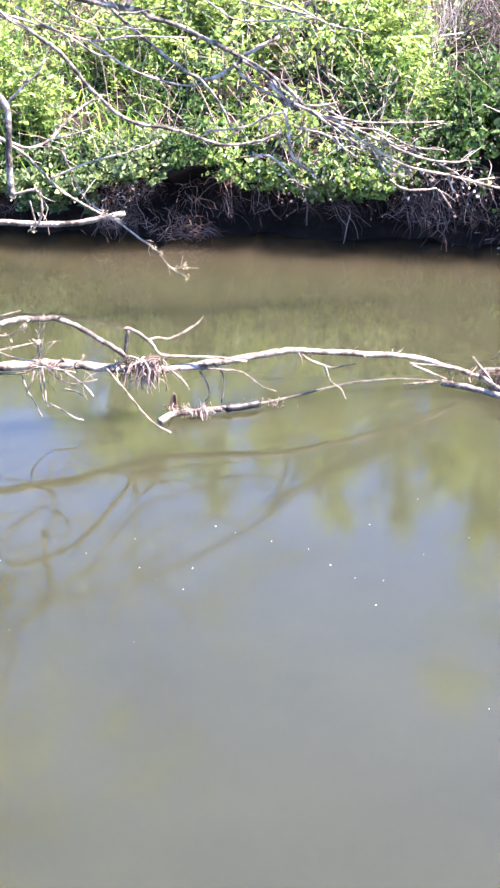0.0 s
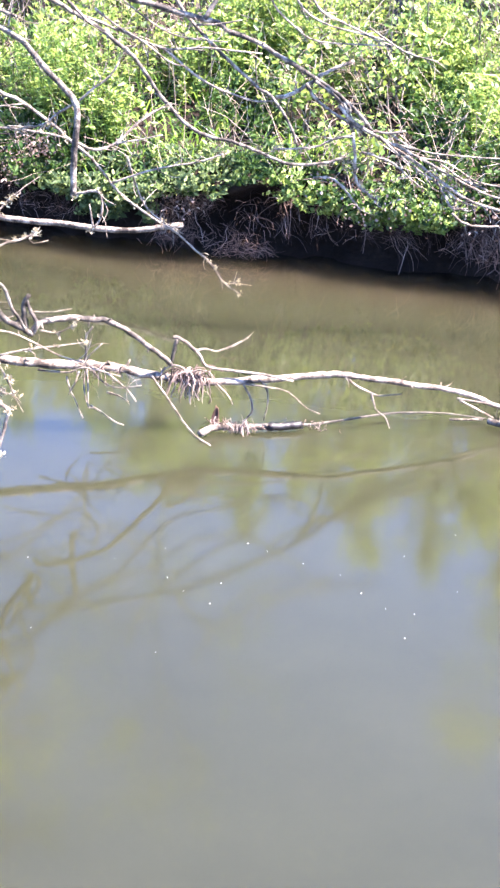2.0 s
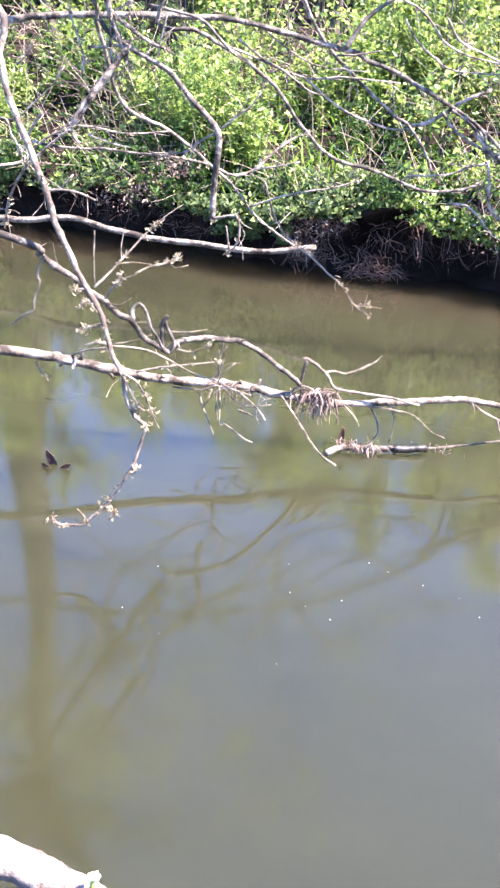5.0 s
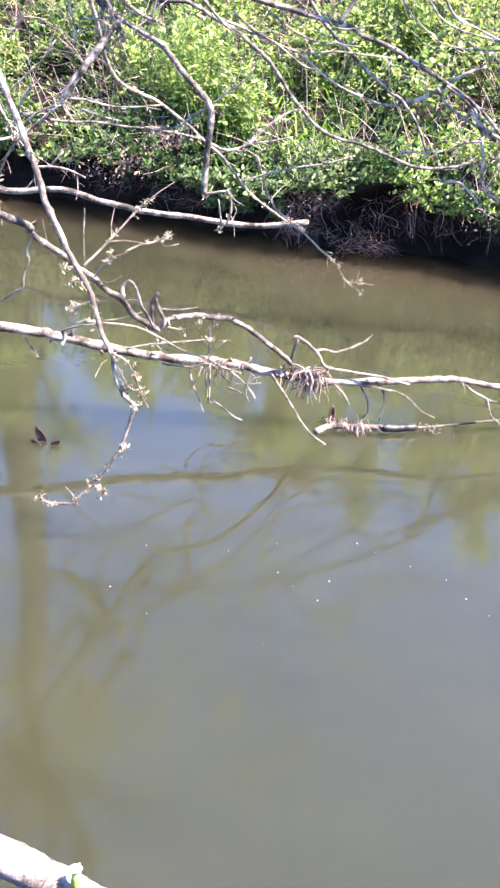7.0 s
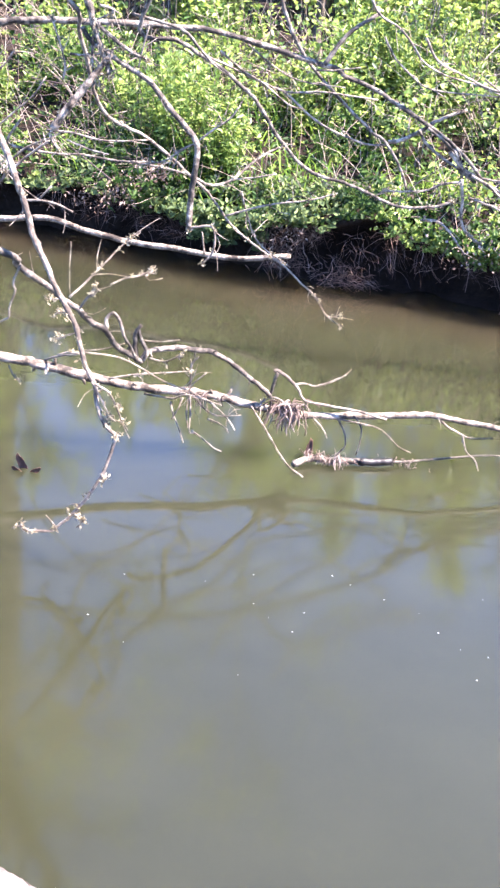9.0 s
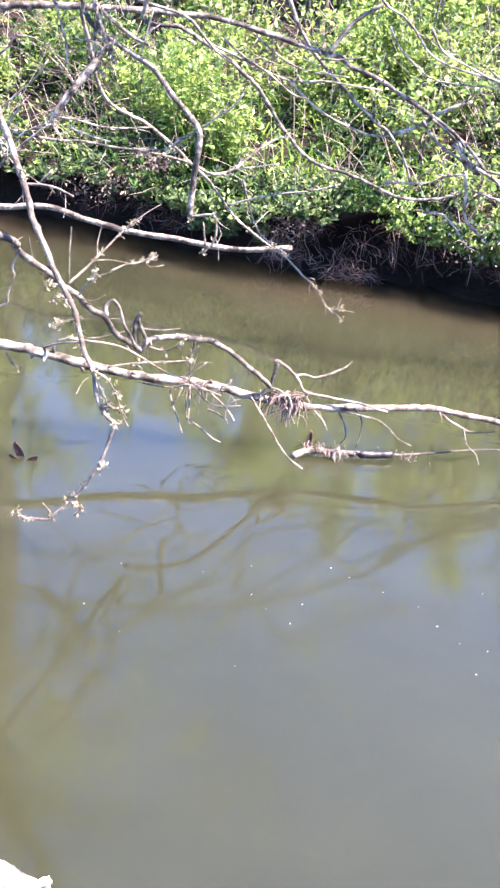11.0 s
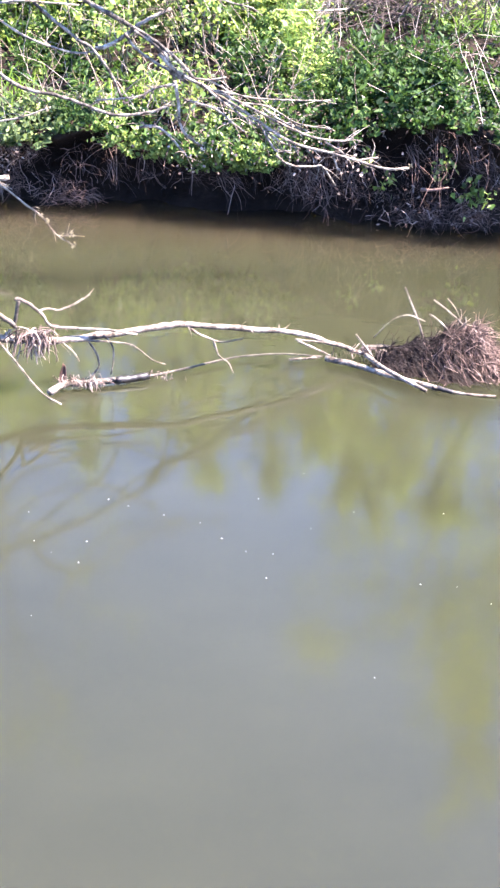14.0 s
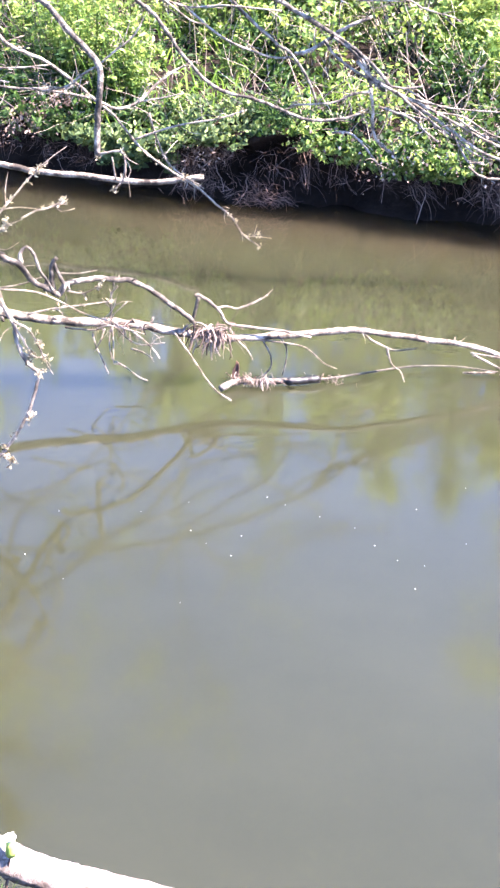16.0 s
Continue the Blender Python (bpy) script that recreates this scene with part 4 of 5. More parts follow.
branch(main, "twig", [(-1.856, 5.900, 0.674), (-1.673, 5.959, 0.658), (-1.548, 6.001, 0.607), (-1.388, 6.058, 0.509), (-1.259, 6.100, 0.463)], 0.0057, 0.0041, side=3)
branch(main, "twig", [(-1.725, 6.050, 0.476), (-1.598, 6.077, 0.511), (-1.470, 6.103, 0.531), (-1.246, 6.150, 0.568)], 0.0067, 0.0033, buds=4, side=2)
branch(main, "twig", [(-1.857, 5.900, 0.681), (-1.725, 5.900, 0.714), (-1.596, 5.900, 0.770)], 0.0049, 0.0033)
branch(main, "twig", [(-1.499, 5.900, 0.804), (-1.401, 5.900, 0.811), (-1.280, 5.900, 0.842)], 0.0048, 0.0032)
branch(main, "twig", [(-1.453, 5.900, 0.704), (-1.360, 5.900, 0.700), (-1.266, 5.900, 0.750)], 0.0056, 0.0032, buds=3)
branch(main, "twig", [(-2.325, 6.000, 0.480), (-2.296, 6.000, 0.421), (-2.260, 6.000, 0.391)], 0.0051, 0.0034, buds=2)
branch(main, "twig", [(-1.171, 6.200, 0.549), (-1.233, 6.200, 0.484), (-1.264, 6.200, 0.442)], 0.0050, 0.0033)
bow = branch(fallen, "limb", [(-5.300, 5.200, 1.750), (-3.600, 4.900, 1.900), (-2.700, 4.850, 1.720), (-1.959, 4.950, 1.500), (-1.912, 5.047, 1.415), (-1.860, 5.139, 1.337), (-1.804, 5.232, 1.254), (-1.763, 5.306, 1.181), (-1.715, 5.374, 1.124), (-1.664, 5.461, 1.030), (-1.607, 5.534, 0.970), (-1.565, 5.623, 0.852), (-1.504, 5.695, 0.789), (-1.458, 5.750, 0.735)], 0.0164, 0.0150, WOOD_GREY, stubs=8, side=5, knots=0.3)
branch(fallen, "limb", [(-1.484, 5.850, 0.696), (-1.453, 5.889, 0.748), (-1.375, 5.938, 0.758), (-1.290, 5.991, 0.762), (-1.217, 6.035, 0.743), (-1.128, 6.087, 0.727), (-1.034, 6.147, 0.663), (-0.937, 6.215, 0.568), (-0.848, 6.280, 0.479), (-0.800, 6.345, 0.405)], 0.0159, 0.0145, mat=WOOD_GREY, stubs=6, knots=0.25)
branch(bow, "twig", [(-1.484, 5.750, 0.741), (-1.496, 5.750, 0.821), (-1.495, 5.750, 0.903), (-1.467, 5.750, 0.950)], 0.0141, 0.0110, WOOD_GREY)
branch(bow, "twig", [(-1.446, 5.750, 0.747), (-1.431, 5.750, 0.806), (-1.468, 5.750, 0.875), (-1.481, 5.750, 0.922)], 0.0125, 0.0078, WOOD_GREY)
branch(bow, "twig", [(-1.617, 5.600, 0.953), (-1.625, 5.615, 1.004), (-1.593, 5.627, 1.037), (-1.558, 5.643, 0.991), (-1.540, 5.664, 0.907), (-1.503, 5.684, 0.836), (-1.479, 5.700, 0.776)], 0.0107, 0.0061, WOOD_GREY)
branch(bow, "twig", [(-1.861, 4.950, 1.448), (-1.895, 4.950, 1.361), (-1.886, 4.950, 1.312), (-1.913, 4.950, 1.233), (-1.920, 4.950, 1.175), (-1.954, 4.950, 1.155), (-2.039, 4.950, 1.083)], 0.0061, 0.0048)
branch(bow, "twig", [(-1.649, 5.050, 1.289), (-1.593, 5.109, 1.352), (-1.533, 5.175, 1.428), (-1.463, 5.252, 1.517), (-1.415, 5.300, 1.569)], 0.0062, 0.0041, buds=9, side=4)
branch(bow, "twig", [(-1.493, 5.200, 1.334), (-1.434, 5.233, 1.363), (-1.360, 5.271, 1.382), (-1.307, 5.300, 1.403)], 0.0049, 0.0056, buds=6, side=2)
branch(bow, "twig", [(-1.612, 5.100, 1.223), (-1.573, 5.100, 1.287), (-1.527, 5.100, 1.337)], 0.0063, 0.0042, buds=4, side=2)
branch(bow, "twig", [(-1.621, 5.000, 1.224), (-1.663, 5.000, 1.231), (-1.705, 5.000, 1.210)], 0.0048, 0.0041, buds=4)
branch(bow, "twig", [(-1.583, 5.000, 1.139), (-1.645, 5.000, 1.112), (-1.700, 5.000, 1.082)], 0.0048, 0.0041, buds=6)
branch(bow, "twig", [(-1.652, 5.000, 1.289), (-1.694, 5.000, 1.290), (-1.744, 5.000, 1.282)], 0.0048, 0.0041, buds=2)
branch(bow, "twig", [(-1.663, 5.100, 1.272), (-1.669, 5.100, 1.412), (-1.666, 5.100, 1.550)], 0.0035, 0.0035)
hang = branch(fallen, "limb", [(-5.000, 6.100, 1.900), (-3.600, 5.600, 2.900), (-2.900, 5.300, 3.050), (-2.140, 5.100, 2.546), (-2.096, 5.061, 2.317), (-2.050, 5.033, 2.155), (-1.991, 5.010, 2.029), (-1.926, 4.988, 1.908), (-1.876, 4.968, 1.799), (-1.843, 4.957, 1.736), (-1.800, 4.937, 1.616), (-1.741, 4.918, 1.515), (-1.675, 4.897, 1.397), (-1.620, 4.883, 1.320), (-1.569, 4.869, 1.245), (-1.534, 4.856, 1.172), (-1.512, 4.844, 1.095), (-1.480, 4.832, 1.020), (-1.438, 4.821, 0.961), (-1.423, 4.811, 0.895), (-1.405, 4.801, 0.830), (-1.368, 4.791, 0.773), (-1.307, 4.780, 0.731)], 0.0178, 0.0096, TWIG, buds=18, side=12, knots=0.3)
branch(hang, "twig", [(-1.307, 4.780, 0.731), (-1.332, 4.762, 0.624), (-1.363, 4.745, 0.520), (-1.422, 4.726, 0.410), (-1.483, 4.709, 0.314), (-1.547, 4.694, 0.245), (-1.586, 4.686, 0.206), (-1.695, 4.668, 0.196), (-1.736, 4.660, 0.223)], 0.0081, 0.0067, buds=12, side=3)
branch(hang, "twig", [(-1.446, 4.800, 0.981), (-1.385, 4.800, 0.877), (-1.360, 4.800, 0.824), (-1.374, 4.800, 0.769)], 0.0053, 0.0040, buds=7, side=2)
branch(hang, "twig", [(-1.431, 4.800, 0.970), (-1.361, 4.800, 0.939), (-1.315, 4.800, 0.861), (-1.283, 4.800, 0.786)], 0.0053, 0.0040, buds=7, side=2)
branch(hang, "twig", [(-1.362, 4.740, 0.538), (-1.346, 4.740, 0.502)], 0.0041, 0.0041, buds=2)
branch(hang, "twig", [(-1.480, 4.700, 0.319), (-1.430, 4.700, 0.276)], 0.0042, 0.0042, buds=6)
branch(hang, "twig", [(-1.906, 5.100, 1.716), (-1.828, 5.100, 1.727), (-1.745, 5.100, 1.721), (-1.661, 5.100, 1.694)], 0.0069, 0.0048, side=2)
branch(hang, "twig", [(-1.834, 5.100, 1.727), (-1.770, 5.100, 1.802)], 0.0055, 0.0041)
branch(hang, "twig", [(-1.649, 4.900, 1.047), (-1.594, 4.900, 1.068), (-1.530, 4.900, 1.068)], 0.0048, 0.0041, buds=4)
branch(hang, "twig", [(-2.300, 5.300, 1.750), (-2.145, 5.400, 1.769), (-2.073, 5.400, 1.839), (-2.002, 5.400, 1.904), (-1.861, 5.400, 1.972)], 0.0073, 0.0044, side=2)
branch(hang, "twig", [(-2.288, 5.600, 1.931), (-2.228, 5.600, 1.953), (-2.140, 5.600, 2.034), (-2.054, 5.600, 2.113), (-1.984, 5.600, 2.216)], 0.0053, 0.0038)
branch(hang, "twig", [(-2.208, 5.300, 1.992), (-2.174, 5.300, 1.987), (-2.153, 5.300, 1.931), (-2.112, 5.300, 1.854), (-2.077, 5.300, 1.777)], 0.0071, 0.0043, side=3, buds=4)
branch(hang, "twig", [(-2.077, 5.300, 1.777), (-1.998, 5.300, 1.851), (-1.897, 5.300, 1.939), (-1.855, 5.300, 1.969)], 0.0071, 0.0043, side=2)
branch(hang, "twig", [(-2.077, 5.300, 1.777), (-2.132, 5.300, 1.690), (-2.179, 5.300, 1.575), (-2.191, 5.300, 1.489)], 0.0071, 0.0043, side=6, buds=5)
bough = branch(fallen, "limb", [(-4.650, 6.950, 1.950), (-3.600, 7.200, 2.100), (-2.979, 7.500, 2.229), (-2.767, 7.549, 2.259), (-2.555, 7.598, 2.273), (-2.341, 7.647, 2.286), (-2.127, 7.696, 2.296), (-1.840, 7.762, 2.303), (-1.550, 7.828, 2.288), (-1.253, 7.897, 2.227), (-1.027, 7.948, 2.177), (-0.799, 8.000, 2.126), (-0.747, 8.000, 2.089), (-0.557, 8.034, 2.031), (-0.401, 8.065, 1.952), (-0.203, 8.103, 1.850), (-0.000, 8.142, 1.735), (0.171, 8.178, 1.594), (0.262, 8.200, 1.497)], 0.0257, 0.0119, WOOD_GREY, stubs=14, side=10, knots=0.25)
branch(bough, "twig", [(-1.277, 7.950, 2.730), (-1.235, 7.966, 2.561), (-1.148, 7.986, 2.358), (-1.036, 8.004, 2.189), (-0.907, 8.019, 2.056), (-0.737, 8.038, 1.908), (-0.523, 8.061, 1.742), (-0.436, 8.069, 1.695), (-0.323, 8.084, 1.553), (-0.232, 8.100, 1.375)], 0.0138, 0.0098, WOOD_GREY, side=7)
branch(bough, "twig", [(-0.409, 8.100, 1.683), (-0.300, 8.120, 1.713), (-0.179, 8.145, 1.795), (-0.094, 8.164, 1.859), (0.089, 8.200, 1.945)], 0.0140, 0.0120, WOOD_PALE, side=5)
branch(bough, "twig", [(-0.214, 8.100, 1.791), (-0.145, 8.122, 1.695), (-0.021, 8.149, 1.609), (0.123, 8.179, 1.532), (0.220, 8.200, 1.466)], 0.0119, 0.0099, WOOD_GREY, side=4)
branch(bough, "twig", [(-0.152, 8.100, 1.808), (0.004, 8.136, 1.707), (0.074, 8.155, 1.637), (0.121, 8.175, 1.544), (0.228, 8.200, 1.467)], 0.0119, 0.0099, WOOD_GREY, side=4)
branch(bough, "twig", [(-0.886, 7.900, 2.160), (-0.826, 7.925, 2.262), (-0.734, 7.959, 2.387), (-0.579, 8.000, 2.503)], 0.0156, 0.0117, TRUNK, side=3)
branch(bough, "twig", [(-0.726, 7.900, 2.786), (-0.655, 7.938, 2.639), (-0.573, 7.974, 2.505), (-0.428, 8.011, 2.428), (-0.321, 8.044, 2.320), (-0.253, 8.068, 2.236), (-0.093, 8.106, 2.161), (0.101, 8.148, 2.124), (0.339, 8.200, 2.055)], 0.0097, 0.0058, side=8)
branch(bough, "twig", [(-1.729, 7.800, 2.152), (-1.471, 7.844, 2.072), (-1.284, 7.876, 2.001), (-1.097, 7.907, 1.957), (-0.878, 7.941, 1.980), (-0.509, 8.000, 1.964)], 0.0098, 0.0059, side=8)
branch(bough, "twig", [(-1.134, 7.900, 1.958), (-0.941, 7.962, 1.807), (-0.786, 8.005, 1.724), (-0.556, 8.063, 1.656), (-0.406, 8.100, 1.661)], 0.0098, 0.0068, side=6)
branch(bough, "twig", [(-0.519, 8.000, 2.368), (-0.433, 8.035, 2.235), (-0.312, 8.068, 2.138), (-0.156, 8.104, 2.059), (0.299, 8.200, 2.054)], 0.0078, 0.0059, side=6)
branch(bough, "twig", [(-0.250, 8.000, 2.390), (-0.162, 8.049, 2.257), (-0.027, 8.093, 2.195), (0.167, 8.154, 2.118), (0.320, 8.200, 2.081)], 0.0097, 0.0058, side=6)
branch(bough, "twig", [(-1.417, 7.900, 2.239), (-1.221, 7.900, 2.110), (-1.028, 7.900, 2.039), (-0.729, 7.900, 2.030)], 0.0069, 0.0049, side=5)
branch(bough, "twig", [(-1.582, 7.850, 2.176), (-1.419, 7.850, 2.068), (-1.259, 7.850, 1.995), (-1.094, 7.850, 1.887), (-0.977, 7.850, 1.864)], 0.0079, 0.0049, side=5)
branch(bough, "twig", [(-0.937, 7.900, 2.119), (-0.789, 7.900, 2.136), (-0.643, 7.900, 2.170)], 0.0078, 0.0049)
over = branch(fallen, "limb", [(-4.500, 7.300, 2.300), (-3.000, 7.400, 2.950), (-2.000, 7.500, 2.750), (-2.073, 7.600, 2.268), (-1.845, 7.649, 2.233), (-1.702, 7.682, 2.167), (-1.557, 7.716, 2.091), (-1.410, 7.754, 1.985), (-1.316, 7.778, 1.913), (-1.238, 7.804, 1.810), (-1.159, 7.832, 1.695), (-1.059, 7.862, 1.582), (-0.940, 7.893, 1.478), (-0.823, 7.918, 1.425), (-0.670, 7.948, 1.398), (-0.474, 7.987, 1.335), (-0.316, 8.019, 1.276), (-0.163, 8.048, 1.271), (-0.013, 8.077, 1.293), (0.096, 8.100, 1.334)], 0.0154, 0.0096, WOOD_GREY, buds=6, side=12, knots=0.25)
branch(over, "twig", [(-2.131, 7.600, 2.364), (-1.798, 7.600, 2.307), (-1.666, 7.600, 2.201), (-1.570, 7.600, 2.114)], 0.0116, 0.0096, WOOD_GREY, side=3)
branch(over, "twig", [(-0.016, 8.200, 1.708), (0.061, 8.200, 1.615), (0.131, 8.200, 1.484)], 0.0100, 0.0100, WOOD_GREY)
branch(over, "twig", [(0.018, 8.150, 1.659), (0.134, 8.180, 1.547), (0.232, 8.200, 1.499), (0.352, 8.224, 1.434), (0.597, 8.273, 1.294), (0.808, 8.315, 1.157), (1.023, 8.355, 1.046), (1.282, 8.399, 0.983), (1.502, 8.435, 0.923), (1.727, 8.472, 0.862), (1.903, 8.500, 0.869)], 0.0141, 0.0080, side=16, buds=4)
branch(over, "twig", [(0.192, 8.150, 1.518), (0.350, 8.190, 1.448), (0.593, 8.249, 1.342), (0.760, 8.289, 1.261), (0.930, 8.330, 1.178), (1.103, 8.369, 1.107), (1.275, 8.406, 1.072), (1.404, 8.433, 1.070), (1.465, 8.450, 1.117)], 0.0121, 0.0061, side=14, buds=4)
branch(over, "twig", [(0.309, 8.150, 1.477), (0.472, 8.212, 1.345), (0.639, 8.269, 1.233), (0.811, 8.326, 1.123), (0.921, 8.362, 1.049), (1.051, 8.400, 1.003)], 0.0101, 0.0061, side=14)
branch(over, "twig", [(0.232, 8.200, 1.499), (0.368, 8.200, 1.496), (0.484, 8.200, 1.520)], 0.0102, 0.0061, side=4)
branch(over, "twig", [(0.196, 8.150, 1.366), (0.354, 8.183, 1.327), (0.455, 8.205, 1.280), (0.538, 8.226, 1.208), (0.643, 8.250, 1.138)], 0.0101, 0.0081, side=5)
branch(over, "twig", [(0.128, 8.150, 1.485), (0.158, 8.178, 1.340), (0.169, 8.200, 1.219), (0.203, 8.218, 1.126), (0.285, 8.238, 1.057), (0.346, 8.250, 1.028)], 0.0121, 0.0081, side=9, buds=8)
branch(over, "twig", [(-0.113, 8.200, 1.150), (0.005, 8.200, 1.162), (0.104, 8.200, 1.099), (0.185, 8.200, 1.010), (0.239, 8.200, 0.952)], 0.0102, 0.0082, side=4)
branch(over, "twig", [(0.136, 8.150, 1.470), (0.002, 8.150, 1.435), (-0.113, 8.150, 1.373), (-0.267, 8.150, 1.348), (-0.401, 8.150, 1.332)], 0.0101, 0.0071, side=8, buds=6)
branch(over, "twig", [(0.351, 8.200, 1.439), (0.509, 8.218, 1.410), (0.710, 8.241, 1.379), (0.992, 8.273, 1.371), (1.236, 8.300, 1.375)], 0.0071, 0.0051, side=10)
branch(over, "twig", [(0.723, 8.300, 1.217), (0.811, 8.300, 1.080), (0.877, 8.300, 1.002), (0.979, 8.300, 1.009)], 0.0093, 0.0062, side=6)
branch(over, "twig", [(0.900, 8.500, 0.919), (1.012, 8.524, 0.845), (1.187, 8.555, 0.834), (1.266, 8.569, 0.829), (1.376, 8.600, 0.686)], 0.0107, 0.0064, side=6)
branch(over, "twig", [(0.758, 8.300, 1.298), (0.925, 8.300, 1.205), (1.091, 8.300, 1.151)], 0.0083, 0.0062, side=8)
branch(over, "twig", [(0.597, 8.300, 1.331), (0.801, 8.330, 1.305), (1.014, 8.364, 1.194), (1.268, 8.400, 1.154)], 0.0083, 0.0052, side=12)
branch(over, "twig", [(1.234, 8.400, 1.063), (1.370, 8.433, 0.985), (1.463, 8.457, 0.920), (1.660, 8.500, 0.937)], 0.0085, 0.0064, side=9)
branch(over, "twig", [(0.368, 8.200, 1.496), (0.508, 8.200, 1.426), (0.627, 8.200, 1.392)], 0.0071, 0.0051, side=4)
branch(over, "twig", [(1.301, 8.450, 0.979), (1.338, 8.450, 0.896), (1.364, 8.450, 0.834)], 0.0086, 0.0053, side=4)
branch(over, "twig", [(0.168, 8.100, 2.167), (0.336, 8.100, 2.073), (0.448, 8.100, 2.027), (0.634, 8.100, 1.992)], 0.0069, 0.0049, side=6)
fan_at = np.array([(0.3, 8.2, 1.0), (0.42, 8.25, 0.95), (0.75, 8.3, 1.15), (0.95, 8.35, 1.05), (1.1, 8.4, 0.98), (1.3, 8.45, 0.92), (-0.1, 8.15, 1.25), (0.6, 8.25, 1.25), (1.5, 8.5, 0.88)])
n = 360
me = leaf_mesh("dry_leaves", fan_at[rng.integers(0, len(fan_at), n)] + rng.normal(size=(n, 3)) * (0.14, 0.06, 0.09), spread(n, -0.8), spread(n, 0.5), 0.022 * (0.6 + 0.8 * rng.random(n)), 0.8 + 0.5 * rng.random(n), DRY_LEAF)
part("dry_leaves", me, over, "small withered leaves and catkins", "stuff")
low_bough = branch(fallen, "limb", [(-4.550, 7.150, 2.200), (-3.200, 7.000, 2.950), (-2.367, 7.000, 2.470), (-2.319, 7.112, 2.281), (-2.294, 7.220, 2.080), (-2.275, 7.309, 1.905), (-2.224, 7.387, 1.762), (-2.130, 7.451, 1.685), (-2.009, 7.521, 1.630), (-1.883, 7.601, 1.532), (-1.781, 7.669, 1.439), (-1.695, 7.730, 1.343), (-1.606, 7.785, 1.266), (-1.515, 7.856, 1.138), (-1.422, 7.927, 1.002), (-1.307, 7.997, 0.891), (-1.151, 8.081, 0.774), (-1.031, 8.144, 0.688), (-0.906, 8.217, 0.557), (-0.800, 8.276, 0.455), (-0.709, 8.341, 0.307), (-0.591, 8.400, 0.210)], 0.0144, 0.0055, TWIG, buds=14, side=12)
branch(low_bough, "twig", [(-0.906, 8.217, 0.557), (-0.84, 8.25, 0.50), (-0.76, 8.29, 0.42)], 0.0040, 0.0025, buds=5, side=3)
branch(low_bough, "twig", [(-0.709, 8.341, 0.307), (-0.66, 8.36, 0.29), (-0.60, 8.37, 0.31)], 0.0035, 0.0022, buds=4, side=2)
branch(low_bough, "twig", [(-1.361, 7.900, 1.250), (-1.325, 7.977, 1.081), (-1.259, 8.068, 0.887), (-1.160, 8.134, 0.780), (-1.041, 8.200, 0.702)], 0.0075, 0.0045, buds=10, side=5)
branch(low_bough, "twig", [(-2.600, 6.900, 1.750), (-2.731, 7.000, 1.569), (-2.578, 7.044, 1.530), (-2.441, 7.082, 1.518), (-2.270, 7.129, 1.524), (-2.096, 7.176, 1.505), (-1.939, 7.219, 1.502), (-1.781, 7.262, 1.481), (-1.639, 7.300, 1.458)], 0.0094, 0.0075, WOOD_GREY, buds=4, side=8)
branch(low_bough, "twig", [(-2.544, 7.200, 1.635), (-2.374, 7.200, 1.640), (-2.147, 7.200, 1.618), (-1.870, 7.200, 1.657)], 0.0076, 0.0057, side=7)
branch(low_bough, "twig", [(-2.410, 7.200, 1.593), (-2.257, 7.200, 1.550), (-2.124, 7.200, 1.533)], 0.0076, 0.0057, side=4)
branch(low_bough, "twig", [(-1.509, 7.000, 1.720), (-1.617, 7.000, 1.654), (-1.701, 7.000, 1.584), (-1.861, 7.000, 1.540)], 0.0089, 0.0054, buds=5, side=5)
branch(low_bough, "twig", [(-1.521, 7.100, 1.710), (-1.422, 7.100, 1.802), (-1.339, 7.100, 1.865), (-1.278, 7.100, 1.957)], 0.0073, 0.0054, side=5)
branch(low_bough, "twig", [(-1.620, 7.400, 1.423), (-1.500, 7.461, 1.366), (-1.382, 7.517, 1.397), (-1.271, 7.590, 1.504), (-1.159, 7.658, 1.595), (-1.075, 7.700, 1.632)], 0.0113, 0.0066, buds=4, side=5)
branch(low_bough, "twig", [(-1.461, 7.900, 1.064), (-1.305, 7.900, 1.132), (-1.112, 7.900, 1.199), (-0.882, 7.900, 1.255), (-0.726, 7.900, 1.317)], 0.0090, 0.0060, buds=4, side=4)
branch(low_bough, "twig", [(-1.398, 7.600, 1.387), (-1.230, 7.600, 1.426), (-1.083, 7.600, 1.467)], 0.0067, 0.0048, side=4)
snag = branch(fallen, "limb", [(-2.264, 7.000, 2.315), (-2.208, 7.000, 2.242), (-2.080, 7.000, 2.170), (-1.953, 7.000, 2.111), (-1.844, 7.000, 2.060), (-1.768, 7.000, 1.987), (-1.672, 7.000, 1.884), (-1.576, 7.000, 1.796), (-1.508, 7.000, 1.714), (-1.504, 7.000, 1.584), (-1.516, 7.000, 1.443), (-1.522, 7.000, 1.300), (-1.522, 7.000, 1.174)], 0.0145, 0.0200, WOOD_GREY, buds=5, side=5, knots=0.2)
branch(fallen, "limb", [(-2.300, 7.000, 2.582), (-2.230, 7.000, 2.462), (-2.194, 7.000, 2.338), (-2.151, 7.000, 2.229), (-2.104, 7.000, 2.135), (-2.085, 7.000, 2.055)], 0.0235, 0.0127, WOOD_GREY, buds=12, side=26, stubs=6, knots=0.3)
branch(fallen, "limb", [(-2.063, 7.000, 2.179), (-2.134, 6.982, 2.100), (-2.185, 6.965, 2.020), (-2.262, 6.942, 1.913), (-2.330, 6.922, 1.816), (-2.401, 6.900, 1.705)], 0.0162, 0.0253, buds=3, side=8, stubs=4, knots=0.4)
